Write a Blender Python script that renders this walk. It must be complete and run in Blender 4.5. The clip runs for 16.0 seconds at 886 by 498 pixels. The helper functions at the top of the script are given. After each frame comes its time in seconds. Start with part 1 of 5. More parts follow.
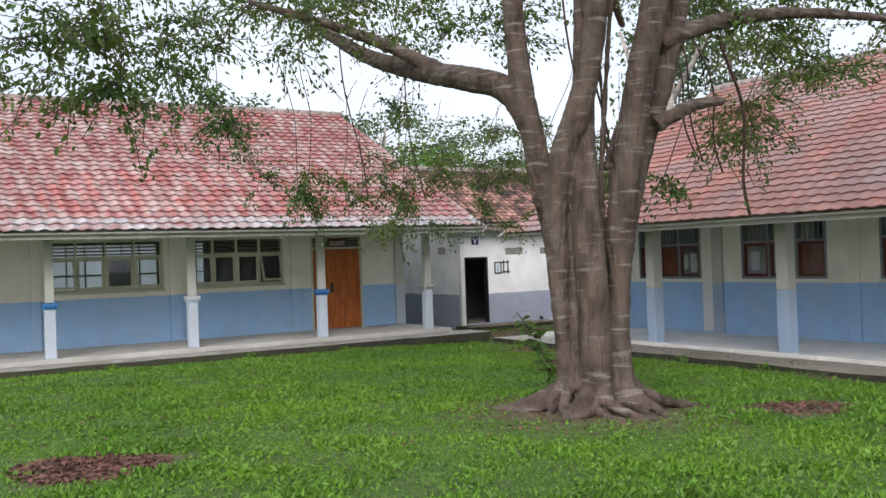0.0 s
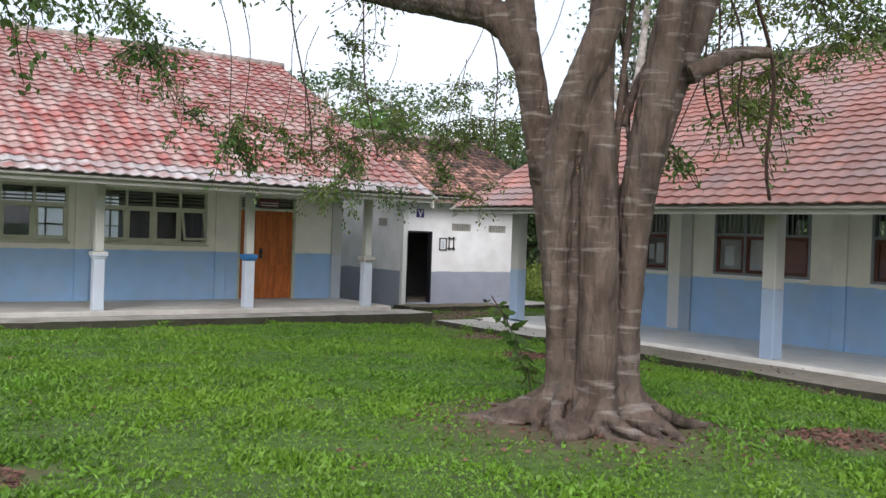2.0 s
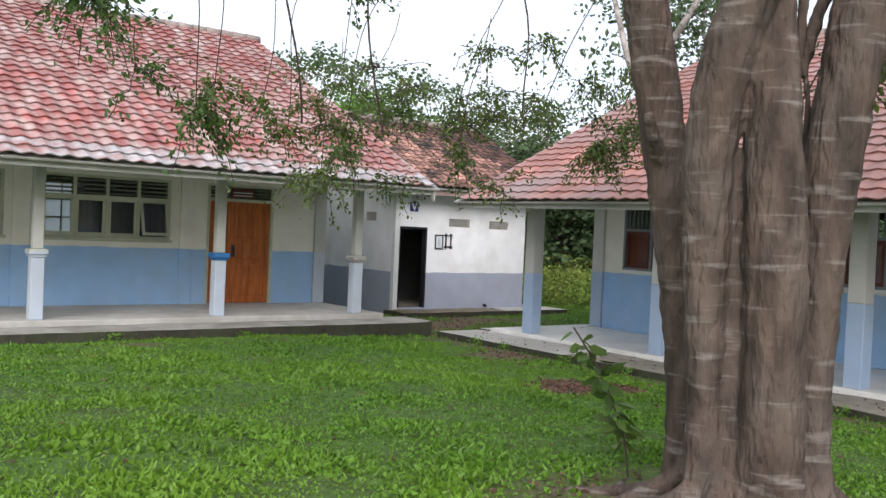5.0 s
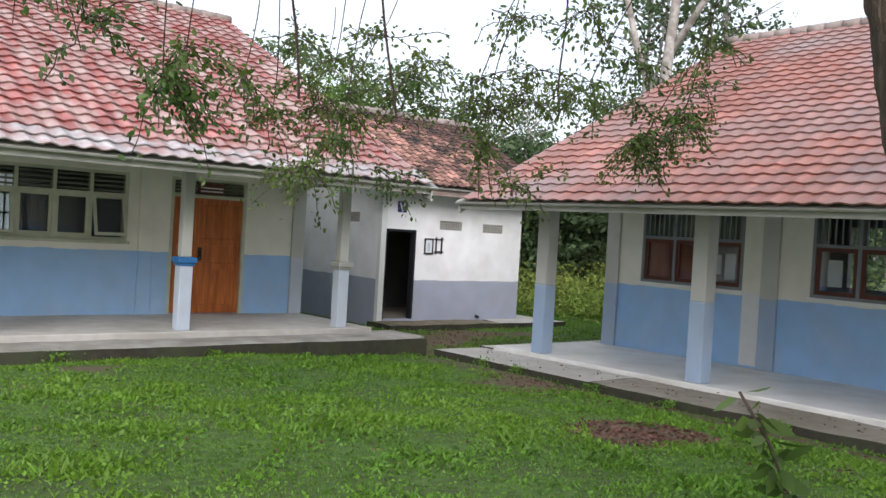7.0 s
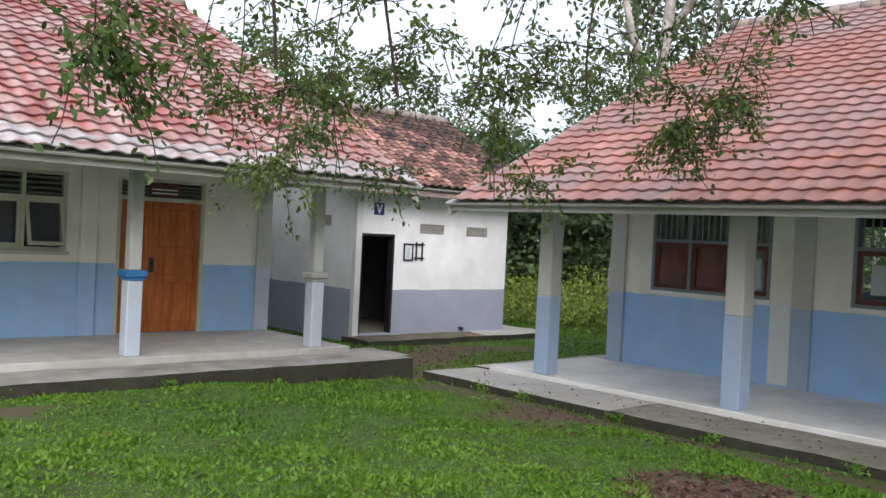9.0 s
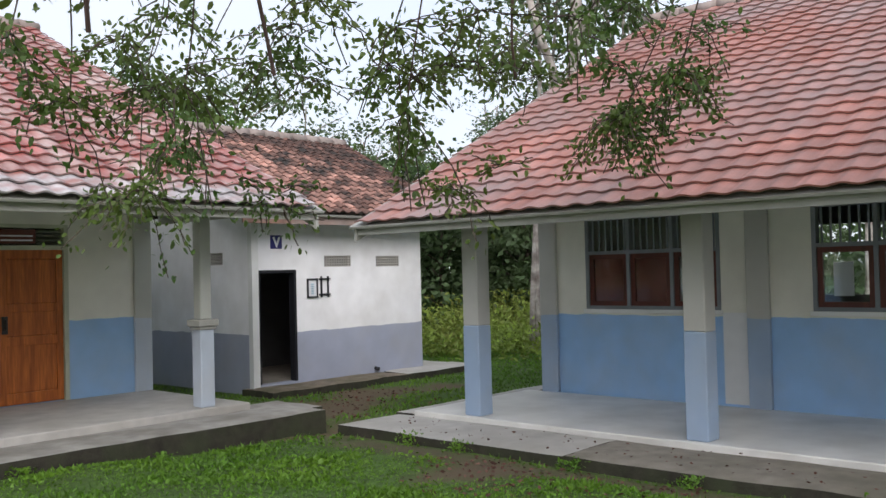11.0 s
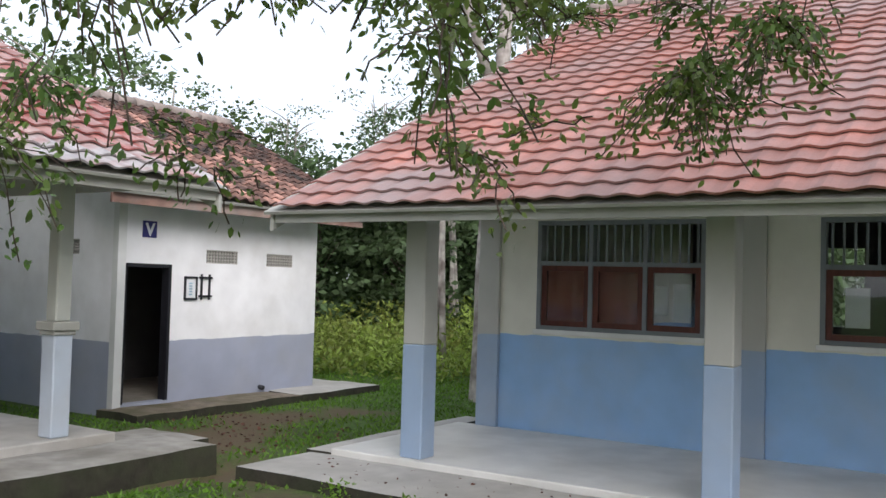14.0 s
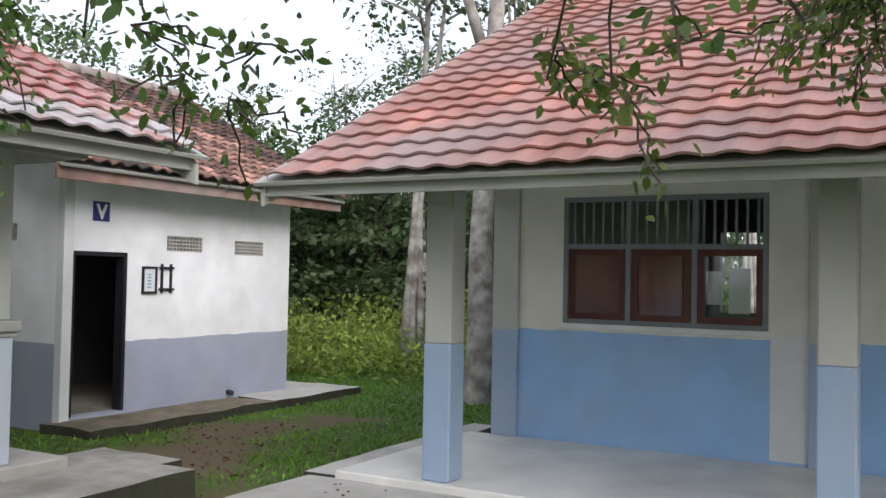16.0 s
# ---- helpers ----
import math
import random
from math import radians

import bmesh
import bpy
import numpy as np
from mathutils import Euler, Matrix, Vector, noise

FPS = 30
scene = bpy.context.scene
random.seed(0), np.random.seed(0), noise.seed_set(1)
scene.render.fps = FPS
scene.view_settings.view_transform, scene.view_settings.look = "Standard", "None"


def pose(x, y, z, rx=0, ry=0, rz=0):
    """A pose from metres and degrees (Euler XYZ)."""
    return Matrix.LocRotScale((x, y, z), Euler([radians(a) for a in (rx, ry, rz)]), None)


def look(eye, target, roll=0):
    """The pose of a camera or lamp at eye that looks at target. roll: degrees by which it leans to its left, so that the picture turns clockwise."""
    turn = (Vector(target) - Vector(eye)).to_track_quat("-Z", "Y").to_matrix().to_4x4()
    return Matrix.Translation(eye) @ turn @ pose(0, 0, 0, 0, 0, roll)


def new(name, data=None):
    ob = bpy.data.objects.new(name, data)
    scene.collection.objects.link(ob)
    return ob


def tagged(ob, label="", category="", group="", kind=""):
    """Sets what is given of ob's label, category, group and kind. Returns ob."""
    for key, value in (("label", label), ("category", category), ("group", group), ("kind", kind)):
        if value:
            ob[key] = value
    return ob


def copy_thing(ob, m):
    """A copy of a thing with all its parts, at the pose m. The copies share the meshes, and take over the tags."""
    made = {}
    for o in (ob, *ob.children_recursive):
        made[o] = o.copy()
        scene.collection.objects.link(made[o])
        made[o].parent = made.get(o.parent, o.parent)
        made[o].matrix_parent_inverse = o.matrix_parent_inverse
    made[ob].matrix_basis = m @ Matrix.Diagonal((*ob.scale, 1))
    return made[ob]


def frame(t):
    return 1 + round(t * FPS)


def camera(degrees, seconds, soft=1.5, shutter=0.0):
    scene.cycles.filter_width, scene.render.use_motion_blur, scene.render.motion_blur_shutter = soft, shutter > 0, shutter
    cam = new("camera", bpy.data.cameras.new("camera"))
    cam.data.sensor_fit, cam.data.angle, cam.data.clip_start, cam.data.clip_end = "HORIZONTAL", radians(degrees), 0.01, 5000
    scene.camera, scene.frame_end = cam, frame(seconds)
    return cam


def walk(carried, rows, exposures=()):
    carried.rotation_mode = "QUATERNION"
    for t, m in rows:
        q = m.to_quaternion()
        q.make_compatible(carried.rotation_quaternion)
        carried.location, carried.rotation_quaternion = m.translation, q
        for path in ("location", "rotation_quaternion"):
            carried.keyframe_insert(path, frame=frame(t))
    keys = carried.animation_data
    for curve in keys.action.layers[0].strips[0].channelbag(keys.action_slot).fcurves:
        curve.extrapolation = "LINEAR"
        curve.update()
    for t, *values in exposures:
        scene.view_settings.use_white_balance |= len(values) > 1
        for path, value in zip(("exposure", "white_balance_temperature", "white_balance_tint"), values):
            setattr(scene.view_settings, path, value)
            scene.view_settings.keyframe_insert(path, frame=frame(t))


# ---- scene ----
cam = camera(50.9, 16.0)
PATH = [
    (0, (0.101, -0.866, 1.939), (1.132, 0.847, 1.959), -2.0),
    (0.5, (0.373, -0.282, 1.898), (1.422, 1.421, 1.908), -2.2),
    (1, (0.565, 0.181, 1.877), (1.622, 1.879, 1.882), -1.9),
    (1.5, (0.711, 0.627, 1.848), (1.77, 2.323, 1.825), -0.5),
    (2, (0.931, 1.145, 1.843), (2.09, 2.775, 1.814), 2.0),
    (2.5, (1.126, 1.6, 1.832), (2.32, 3.204, 1.82), 2.4),
    (3, (1.348, 2.109, 1.819), (2.55, 3.707, 1.784), 2.4),
    (3.5, (1.561, 2.596, 1.838), (2.809, 4.159, 1.814), 2.4),
    (4, (1.697, 2.971, 1.839), (2.913, 4.558, 1.807), 2.3),
    (6.5, (2.699, 5.371, 1.958), (3.92, 6.954, 1.908), 3.1),
    (7, (2.868, 5.911, 1.9), (4.144, 7.451, 1.867), 3.4),
    (7.5, (3.09, 6.311, 1.93), (4.326, 7.882, 1.884), 3.0),
    (8, (3.353, 6.75, 1.91), (4.579, 8.329, 1.854), 3.1),
    (8.5, (3.517, 7.239, 1.95), (4.804, 8.769, 1.903), 3.5),
    (11, (4.96, 8.979, 1.857), (6.441, 10.322, 1.904), -1.4),
    (11.5, (5.19, 9.426, 1.867), (6.7, 10.736, 1.923), -1.4),
    (12, (5.483, 9.827, 1.838), (6.989, 11.142, 1.886), -0.8),
    (12.5, (5.634, 10.256, 1.872), (7.208, 11.49, 1.918), 0.5),
    (13, (5.825, 10.617, 1.839), (7.412, 11.833, 1.899), 1.4),
    (13.5, (6.055, 10.966, 1.801), (7.646, 12.177, 1.854), 1.8),
    (14, (6.138, 11.29, 1.786), (7.818, 12.373, 1.859), 1.6),
    (14.5, (6.482, 11.755, 1.702), (8.17, 12.826, 1.776), 1.7),
    (15, (6.742, 12.15, 1.687), (8.428, 13.225, 1.739), 1.7),
    (15.5, (6.914, 12.456, 1.685), (8.635, 13.473, 1.753), 1.6),
    (16, (7.128, 12.779, 1.707), (8.873, 13.754, 1.769), 1.1),
]
walk(cam, [(t, look(*r)) for t, *r in PATH],
     [(0, -0.24, 6350, 13), (4, -0.10, 6350, 13), (8.5, -0.08, 6350, 13), (11, -0.30, 6350, 13), (12, -0.25, 6350, 13), (13, -0.10, 6350, 13), (14.5, -0.07, 6350, 13), (16, -0.05, 6350, 13)])

# ---- world and light ----
world = bpy.data.worlds.new("overcast_sky")
scene.world = world
world.use_nodes = True
wn, wl = world.node_tree.nodes, world.node_tree.links
wn.clear()
sky = wn.new("ShaderNodeTexSky")
sky.sky_type = "NISHITA"
sky.sun_disc = False
sky.sun_elevation, sky.sun_rotation = radians(36), radians(219)
sky.dust_density = 4.0
bg_sky, bg_cloud = wn.new("ShaderNodeBackground"), wn.new("ShaderNodeBackground")
bg_sky.inputs[1].default_value = 0.06
wl.new(sky.outputs[0], bg_sky.inputs[0])
cloud, cramp, ctc = wn.new("ShaderNodeTexNoise"), wn.new("ShaderNodeValToRGB"), wn.new("ShaderNodeTexCoord")
cloud.inputs["Scale"].default_value, cloud.inputs["Detail"].default_value = 2.2, 5
cramp.color_ramp.elements[0].position, cramp.color_ramp.elements[0].color = 0.3, (0.84, 0.91, 1.0, 1)
cramp.color_ramp.elements[1].position, cramp.color_ramp.elements[1].color = 0.65, (0.96, 0.985, 1.0, 1)
wl.new(ctc.outputs["Generated"], cloud.inputs["Vector"])
wl.new(cloud.outputs[0], cramp.inputs[0])
wl.new(cramp.outputs[0], bg_cloud.inputs[0])
bg_cloud.inputs[1].default_value = 1.1
wadd, wout = wn.new("ShaderNodeAddShader"), wn.new("ShaderNodeOutputWorld")
wl.new(bg_sky.outputs[0], wadd.inputs[0])
wl.new(bg_cloud.outputs[0], wadd.inputs[1])
wl.new(wadd.outputs[0], wout.inputs[0])
sun = new("sun", bpy.data.lights.new("sun", "SUN"))
sun.data.energy, sun.data.angle, sun.data.color = 3.0, radians(40), (1.0, 0.98, 0.96)
sun.matrix_world = look((0, 0, 16), (14.0, 17.0, 0))


# ---- materials ----
def material(name, base, rough=0.7, vary=0.25, scale=6.0, bump=0.15, fine=60.0, tint=None, tint_amount=0.35, tint_scale=1.2,
             metal=0.0, spec=0.4, stretch=(1, 1, 1), per_island=0.0, per_object=0.0, translucent=0.0):
    """A painted or natural surface: base colour with grain, larger stains of the tint colour, and fine relief."""
    m = bpy.data.materials.new(name)
    m.use_nodes = True
    n, l = m.node_tree.nodes, m.node_tree.links
    b = n["Principled BSDF"]
    b.inputs["Roughness"].default_value, b.inputs["Metallic"].default_value = rough, metal
    b.inputs["Specular IOR Level"].default_value = spec
    geo, mapping = n.new("ShaderNodeNewGeometry"), n.new("ShaderNodeMapping")
    mapping.inputs["Scale"].default_value = stretch
    l.new(geo.outputs["Position"], mapping.inputs[0])

    def noise_node(sc, detail=4):
        t = n.new("ShaderNodeTexNoise")
        t.inputs["Scale"].default_value, t.inputs["Detail"].default_value = sc, detail
        l.new(mapping.outputs[0], t.inputs["Vector"])
        return t

    def ramp(src, lo, hi):
        r = n.new("ShaderNodeMapRange")
        r.inputs["From Min"].default_value, r.inputs["From Max"].default_value = 0.3, 0.7
        r.inputs["To Min"].default_value, r.inputs["To Max"].default_value = lo, hi
        l.new(src, r.inputs["Value"])
        return r.outputs[0]

    grain = noise_node(scale)
    hsv = n.new("ShaderNodeHueSaturation")
    hsv.inputs["Color"].default_value = (*base, 1)
    value = ramp(grain.outputs[0], 1 - vary, 1 + vary)
    for amount, src in ((per_island, geo.outputs["Random Per Island"]), (per_object, None)):
        if amount:
            if src is None:
                src = n.new("ShaderNodeObjectInfo").outputs["Random"]
            r = n.new("ShaderNodeMapRange")
            r.inputs["To Min"].default_value, r.inputs["To Max"].default_value = 1 - amount, 1 + amount
            l.new(src, r.inputs["Value"])
            mul = n.new("ShaderNodeMath")
            mul.operation = "MULTIPLY"
            l.new(value, mul.inputs[0])
            l.new(r.outputs[0], mul.inputs[1])
            value = mul.outputs[0]
    l.new(value, hsv.inputs["Value"])
    colour = hsv.outputs[0]
    if tint:
        stain = noise_node(tint_scale, 6)
        mix = n.new("ShaderNodeMix")
        mix.data_type = "RGBA"
        mix.inputs["B"].default_value = (0, 0, 0, 1)
        mix.inputs[7].default_value = (*tint, 1)
        l.new(ramp(stain.outputs[0], -tint_amount * 0.6, tint_amount * 1.4), mix.inputs[0])
        mix.clamp_factor = True
        l.new(colour, mix.inputs[6])
        colour = mix.outputs[2]
    l.new(colour, b.inputs["Base Color"])
    if bump:
        bn = n.new("ShaderNodeBump")
        bn.inputs["Strength"].default_value, bn.inputs["Distance"].default_value = bump, 0.01
        l.new(noise_node(fine, 5).outputs[0], bn.inputs["Height"])
        l.new(bn.outputs[0], b.inputs["Normal"])
    if translucent:
        tr, mx = n.new("ShaderNodeBsdfTranslucent"), n.new("ShaderNodeMixShader")
        mx.inputs[0].default_value = translucent
        l.new(colour, tr.inputs[0])
        l.new(b.outputs[0], mx.inputs[1])
        l.new(tr.outputs[0], mx.inputs[2])
        l.new(mx.outputs[0], n["Material Output"].inputs[0])
    return m


def two_tone(name, upper, lower, height, wobble=0.015, rough=0.65, stain=(0.45, 0.43, 0.38)):
    """Wall paint of two colours that meet at a hand-painted line, with faint stains."""
    m = material(name, upper, rough, 0.06, 2.5, 0.12, 90, stain, 0.16, 1.6)
    n, l = m.node_tree.nodes, m.node_tree.links
    geo, sep, wob = n.new("ShaderNodeNewGeometry"), n.new("ShaderNodeSeparateXYZ"), n.new("ShaderNodeTexNoise")
    wob.inputs["Scale"].default_value = 3.0
    l.new(geo.outputs["Position"], sep.inputs[0])
    l.new(geo.outputs["Position"], wob.inputs["Vector"])
    off, less, pick = n.new("ShaderNodeMath"), n.new("ShaderNodeMath"), n.new("ShaderNodeMix")
    off.operation, off.inputs[1].default_value, off.inputs[2].default_value = "MULTIPLY_ADD", wobble * 4, height - wobble * 2
    less.operation, pick.data_type = "LESS_THAN", "RGBA"
    l.new(wob.outputs[0], off.inputs[0])
    l.new(sep.outputs[2], less.inputs[0])
    l.new(off.outputs[0], less.inputs[1])
    l.new(less.outputs[0], pick.inputs[0])
    pick.inputs[6].default_value, pick.inputs[7].default_value = (*upper, 1), (*lower, 1)
    hsv = next(k for k in n if k.type == "HUE_SAT")
    l.new(pick.outputs[2], hsv.inputs["Color"])
    return m


BLUE, CREAM, WHITE, GREY = (0.29, 0.47, 0.72), (0.74, 0.73, 0.65), (0.88, 0.88, 0.90), (0.37, 0.40, 0.50)
M_WALL_A = two_tone("cream_and_blue_paint", CREAM, BLUE, 1.29)
M_WALL_B = two_tone("cream_and_light_blue_paint", (0.74, 0.73, 0.65), (0.29, 0.48, 0.76), 1.19)
M_WALL_V = two_tone("white_and_grey_paint", WHITE, GREY, 0.87)
M_COL_A = two_tone("column_paint", (0.46, 0.47, 0.43), (0.46, 0.52, 0.60), 1.27)
M_COL_B = two_tone("column_paint_blue", (0.47, 0.47, 0.44), (0.31, 0.41, 0.56), 1.17)
M_WHITE = material("white_paint", (0.74, 0.75, 0.74), 0.6, 0.06, 3, 0.1, 80, (0.5, 0.5, 0.46), 0.2)
M_PATCH = material("bare_white_patch", (0.66, 0.67, 0.68), 0.7, 0.06, 3)
M_BEAM = material("grey_beam_paint", (0.40, 0.40, 0.37), 0.7, 0.1, 3, 0.1, 60, (0.25, 0.24, 0.2), 0.3)
M_CONCRETE = material("worn_concrete", (0.25, 0.225, 0.19), 0.85, 0.2, 5, 0.5, 40, (0.16, 0.15, 0.11), 0.5, 0.9)
M_PALECON = material("pale_worn_concrete", (0.47, 0.455, 0.425), 0.7, 0.12, 4, 0.3, 40, (0.30, 0.28, 0.24), 0.4, 0.9)
M_APRON = material("stained_apron_concrete", (0.35, 0.335, 0.305), 0.7, 0.2, 5, 0.5, 40, (0.15, 0.135, 0.105), 0.5, 1.3)
M_SOILCON = material("soil_covered_concrete", (0.20, 0.165, 0.125), 0.95, 0.3, 6, 0.7, 30, (0.09, 0.09, 0.04), 0.5, 1.8)
# Near-black concrete for slab sides; the tops take a material of their own.
M_KERB = material("dark_side_concrete", (0.045, 0.04, 0.03), 0.95, 0.35, 7, 0.9, 30, (0.05, 0.06, 0.03), 0.6, 2.0)
M_FLOOR = material("pale_floor_screed", (0.74, 0.73, 0.70), 0.35, 0.08, 2.5, 0.08, 30, (0.4, 0.38, 0.33), 0.35, 1.1, spec=0.5)
M_ROOF_A = material("red_glazed_tile_weathered", (0.30, 0.10, 0.088), 0.4, 0.2, 3, 0.2, 30, (0.50, 0.42, 0.39), 0.6, 2.2, stretch=(1.8, 0.6, 0.6), per_object=0.22, per_island=0.22)
M_ROOF_B = material("pink_red_tile", (0.36, 0.16, 0.13), 0.45, 0.18, 2, 0.25, 30, (0.29, 0.225, 0.22), 0.62, 0.7, per_object=0.16, per_island=0.16)
M_ROOF_V = material("old_clay_tile", (0.23, 0.125, 0.10), 0.9, 0.4, 4, 0.5, 40, (0.03, 0.026, 0.024), 0.85, 2.6, per_object=0.6, per_island=0.6)
M_RIDGE = material("ridge_mortar", (0.33, 0.28, 0.26), 0.9, 0.2, 5, 0.5, 25, (0.15, 0.12, 0.1), 0.5)
M_EAVE_PALE = material("pale_eave_tile", (0.41, 0.385, 0.39), 0.5, 0.15, 5, 0.2, 30, (0.31, 0.13, 0.11), 0.75, 3.0, per_object=0.15, per_island=0.15)
M_DOOR = material("varnished_orange_wood", (0.46, 0.135, 0.028), 0.35, 0.25, 8, 0.15, 50, (0.20, 0.05, 0.012), 0.5, 2.5, stretch=(6, 6, 0.5))
M_GREEN = material("pale_green_frame_paint", (0.45, 0.47, 0.36), 0.55, 0.1, 5, 0.1, 60)
M_BROWN = material("red_brown_wood", (0.115, 0.032, 0.022), 0.4, 0.25, 8, 0.1, 50, (0.06, 0.018, 0.013), 0.4, 3, stretch=(5, 5, 0.6))
M_BOARD = material("brown_window_board", (0.24, 0.070, 0.045), 0.5, 0.15, 4, 0.05, 40)
M_GREYFRAME = material("grey_frame_paint", (0.20, 0.22, 0.24), 0.5, 0.1, 5, 0.1, 60)
M_LOUVRE = material("weathered_louvre_paint", (0.20, 0.21, 0.16), 0.7, 0.2, 8, 0.1, 60)
# Room surfaces are coloured dark, with the shade of the interiors included.
M_DARK = material("room_paint_deep_shade", (0.14, 0.14, 0.14), 0.8, 0.15, 2)
M_ROOM = material("room_paint_shaded", (0.24, 0.25, 0.25), 0.8, 0.1, 2)
M_BLACK = material("black_frame", (0.015, 0.015, 0.02), 0.5, 0.2, 10)
M_PAPER = material("paper", (0.72, 0.74, 0.76), 0.7, 0.06, 12)
M_NAVY = material("navy_sign_paint", (0.03, 0.03, 0.16), 0.5, 0.1, 10)
M_BLUECAP = material("strong_blue_paint", (0.035, 0.16, 0.38), 0.5, 0.15, 8)
M_METAL = material("dark_metal", (0.06, 0.055, 0.05), 0.4, 0.2, 10, metal=0.8)
M_BARK = material("grey_brown_bark", (0.085, 0.060, 0.047), 0.9, 0.55, 3.0, 1.0, 9, (0.16, 0.13, 0.11), 0.4, 2.0, stretch=(2.6, 2.6, 0.8))
bn_, bl_ = M_BARK.node_tree.nodes, M_BARK.node_tree.links
rgeo, rmap, rno, rcut, rmix = (bn_.new(k) for k in ("ShaderNodeNewGeometry", "ShaderNodeMapping", "ShaderNodeTexNoise", "ShaderNodeMapRange", "ShaderNodeMix"))
rmap.inputs["Scale"].default_value = (1.6, 1.6, 13)
rno.inputs["Scale"].default_value, rno.inputs["Detail"].default_value = 1.5, 3
rcut.inputs["From Min"].default_value, rcut.inputs["From Max"].default_value = 0.58, 0.70
rcut.inputs["To Max"].default_value = 0.6
next(k for k in bn_ if k.type == "BUMP").inputs["Distance"].default_value = 0.05
rmix.data_type = "RGBA"
rmix.inputs[7].default_value = (0.30, 0.27, 0.245, 1)
bl_.new(rgeo.outputs["Position"], rmap.inputs[0])
bl_.new(rmap.outputs[0], rno.inputs["Vector"])
bl_.new(rno.outputs[0], rcut.inputs["Value"])
bl_.new(rcut.outputs[0], rmix.inputs[0])
bl_.new(bn_["Principled BSDF"].inputs["Base Color"].links[0].from_socket, rmix.inputs[6])
bl_.new(rmix.outputs[2], bn_["Principled BSDF"].inputs["Base Color"])
M_TWIG = material("twig_bark", (0.07, 0.05, 0.04), 0.9, 0.3, 12)
M_ROOTLET = material("hanging_root", (0.10, 0.06, 0.05), 0.9, 0.3, 12)
M_PALEBARK = material("pale_spotted_bark", (0.42, 0.39, 0.36), 0.9, 0.35, 6, 0.8, 20, (0.12, 0.09, 0.08), 0.6, 3.5)
M_LEAF = material("tree_leaf", (0.08, 0.15, 0.035), 0.45, 0.2, 2, 0, per_island=0.5, tint=(0.17, 0.20, 0.04), tint_amount=0.5, tint_scale=0.7, translucent=0.38)
M_FARLEAF = material("far_tree_leaf", (0.075, 0.125, 0.05), 0.6, 0.2, 0.6, 0, per_island=0.45, tint=(0.125, 0.165, 0.075), tint_amount=0.4, tint_scale=0.25, translucent=0.3)
M_YOUNGLEAF = material("bright_broad_leaf", (0.12, 0.24, 0.045), 0.5, 0.2, 0.8, 0, per_island=0.45, tint=(0.17, 0.30, 0.05), tint_amount=0.5, tint_scale=0.5, translucent=0.35)
M_BUSH = material("bush_leaf", (0.22, 0.31, 0.055), 0.6, 0.25, 0.8, 0, per_island=0.5, tint=(0.24, 0.22, 0.06), tint_amount=0.45, tint_scale=0.6, translucent=0.3)
M_GRASS = material("lawn_leaf", (0.105, 0.225, 0.022), 0.5, 0.2, 1.2, 0, per_island=0.42, tint=(0.18, 0.32, 0.025), tint_amount=0.5, tint_scale=0.35, translucent=0.25)
M_DEADLEAF = material("dead_leaf_litter", (0.13, 0.065, 0.05), 0.9, 0.3, 5, 0, per_island=0.5)

glass = bpy.data.materials.new("window_glass")
glass.use_nodes = True
gb = glass.node_tree.nodes["Principled BSDF"]
gb.inputs["Transmission Weight"].default_value, gb.inputs["Roughness"].default_value = 1.0, 0.02
gb.inputs["Base Color"].default_value, gb.inputs["IOR"].default_value = (0.9, 0.93, 0.93, 1), 1.45


# ---- building helpers ----
def part(name, bm, mat, parent=None, label=""):
    """Links a bmesh as one mesh object."""
    me = bpy.data.meshes.new(name)
    bm.to_mesh(me)
    bm.free()
    me.materials.append(mat)
    ob = new(name, me)
    if parent is not None:
        ob.parent = parent
    if label:
        ob["label"] = label
    return ob


def smooth(ob):
    ob.data.polygons.foreach_set("use_smooth", [True] * len(ob.data.polygons))
    return ob


def box(bm, x0, x1, y0, y1, z0, z1, bevel=0.0):
    made = bmesh.ops.create_cube(bm, size=1.0, matrix=Matrix.Translation(((x0 + x1) / 2, (y0 + y1) / 2, (z0 + z1) / 2))
                                 @ Matrix.Diagonal((abs(x1 - x0), abs(y1 - y0), abs(z1 - z0), 1)))
    if bevel:
        edges = {e for v in made["verts"] for e in v.link_edges}
        bmesh.ops.bevel(bm, geom=list(edges), offset=bevel, segments=1, affect="EDGES")
    return bm


def one_box(*a, bevel=0.0):
    return box(bmesh.new(), *a, bevel=bevel)


def empty(name, place, label, category, group="", kind=""):
    ob = new(name)
    ob.location = place
    ob.empty_display_size = 0.2
    return tagged(ob, label, category, group, kind)


def under(parent, ob):
    """Hangs a mesh made in world places under a thing."""
    ob.parent = parent
    up, m = parent, Matrix.Identity(4)
    while up is not None:
        m = up.matrix_basis @ m
        up = up.parent
    ob.matrix_parent_inverse = m.inverted()
    return ob


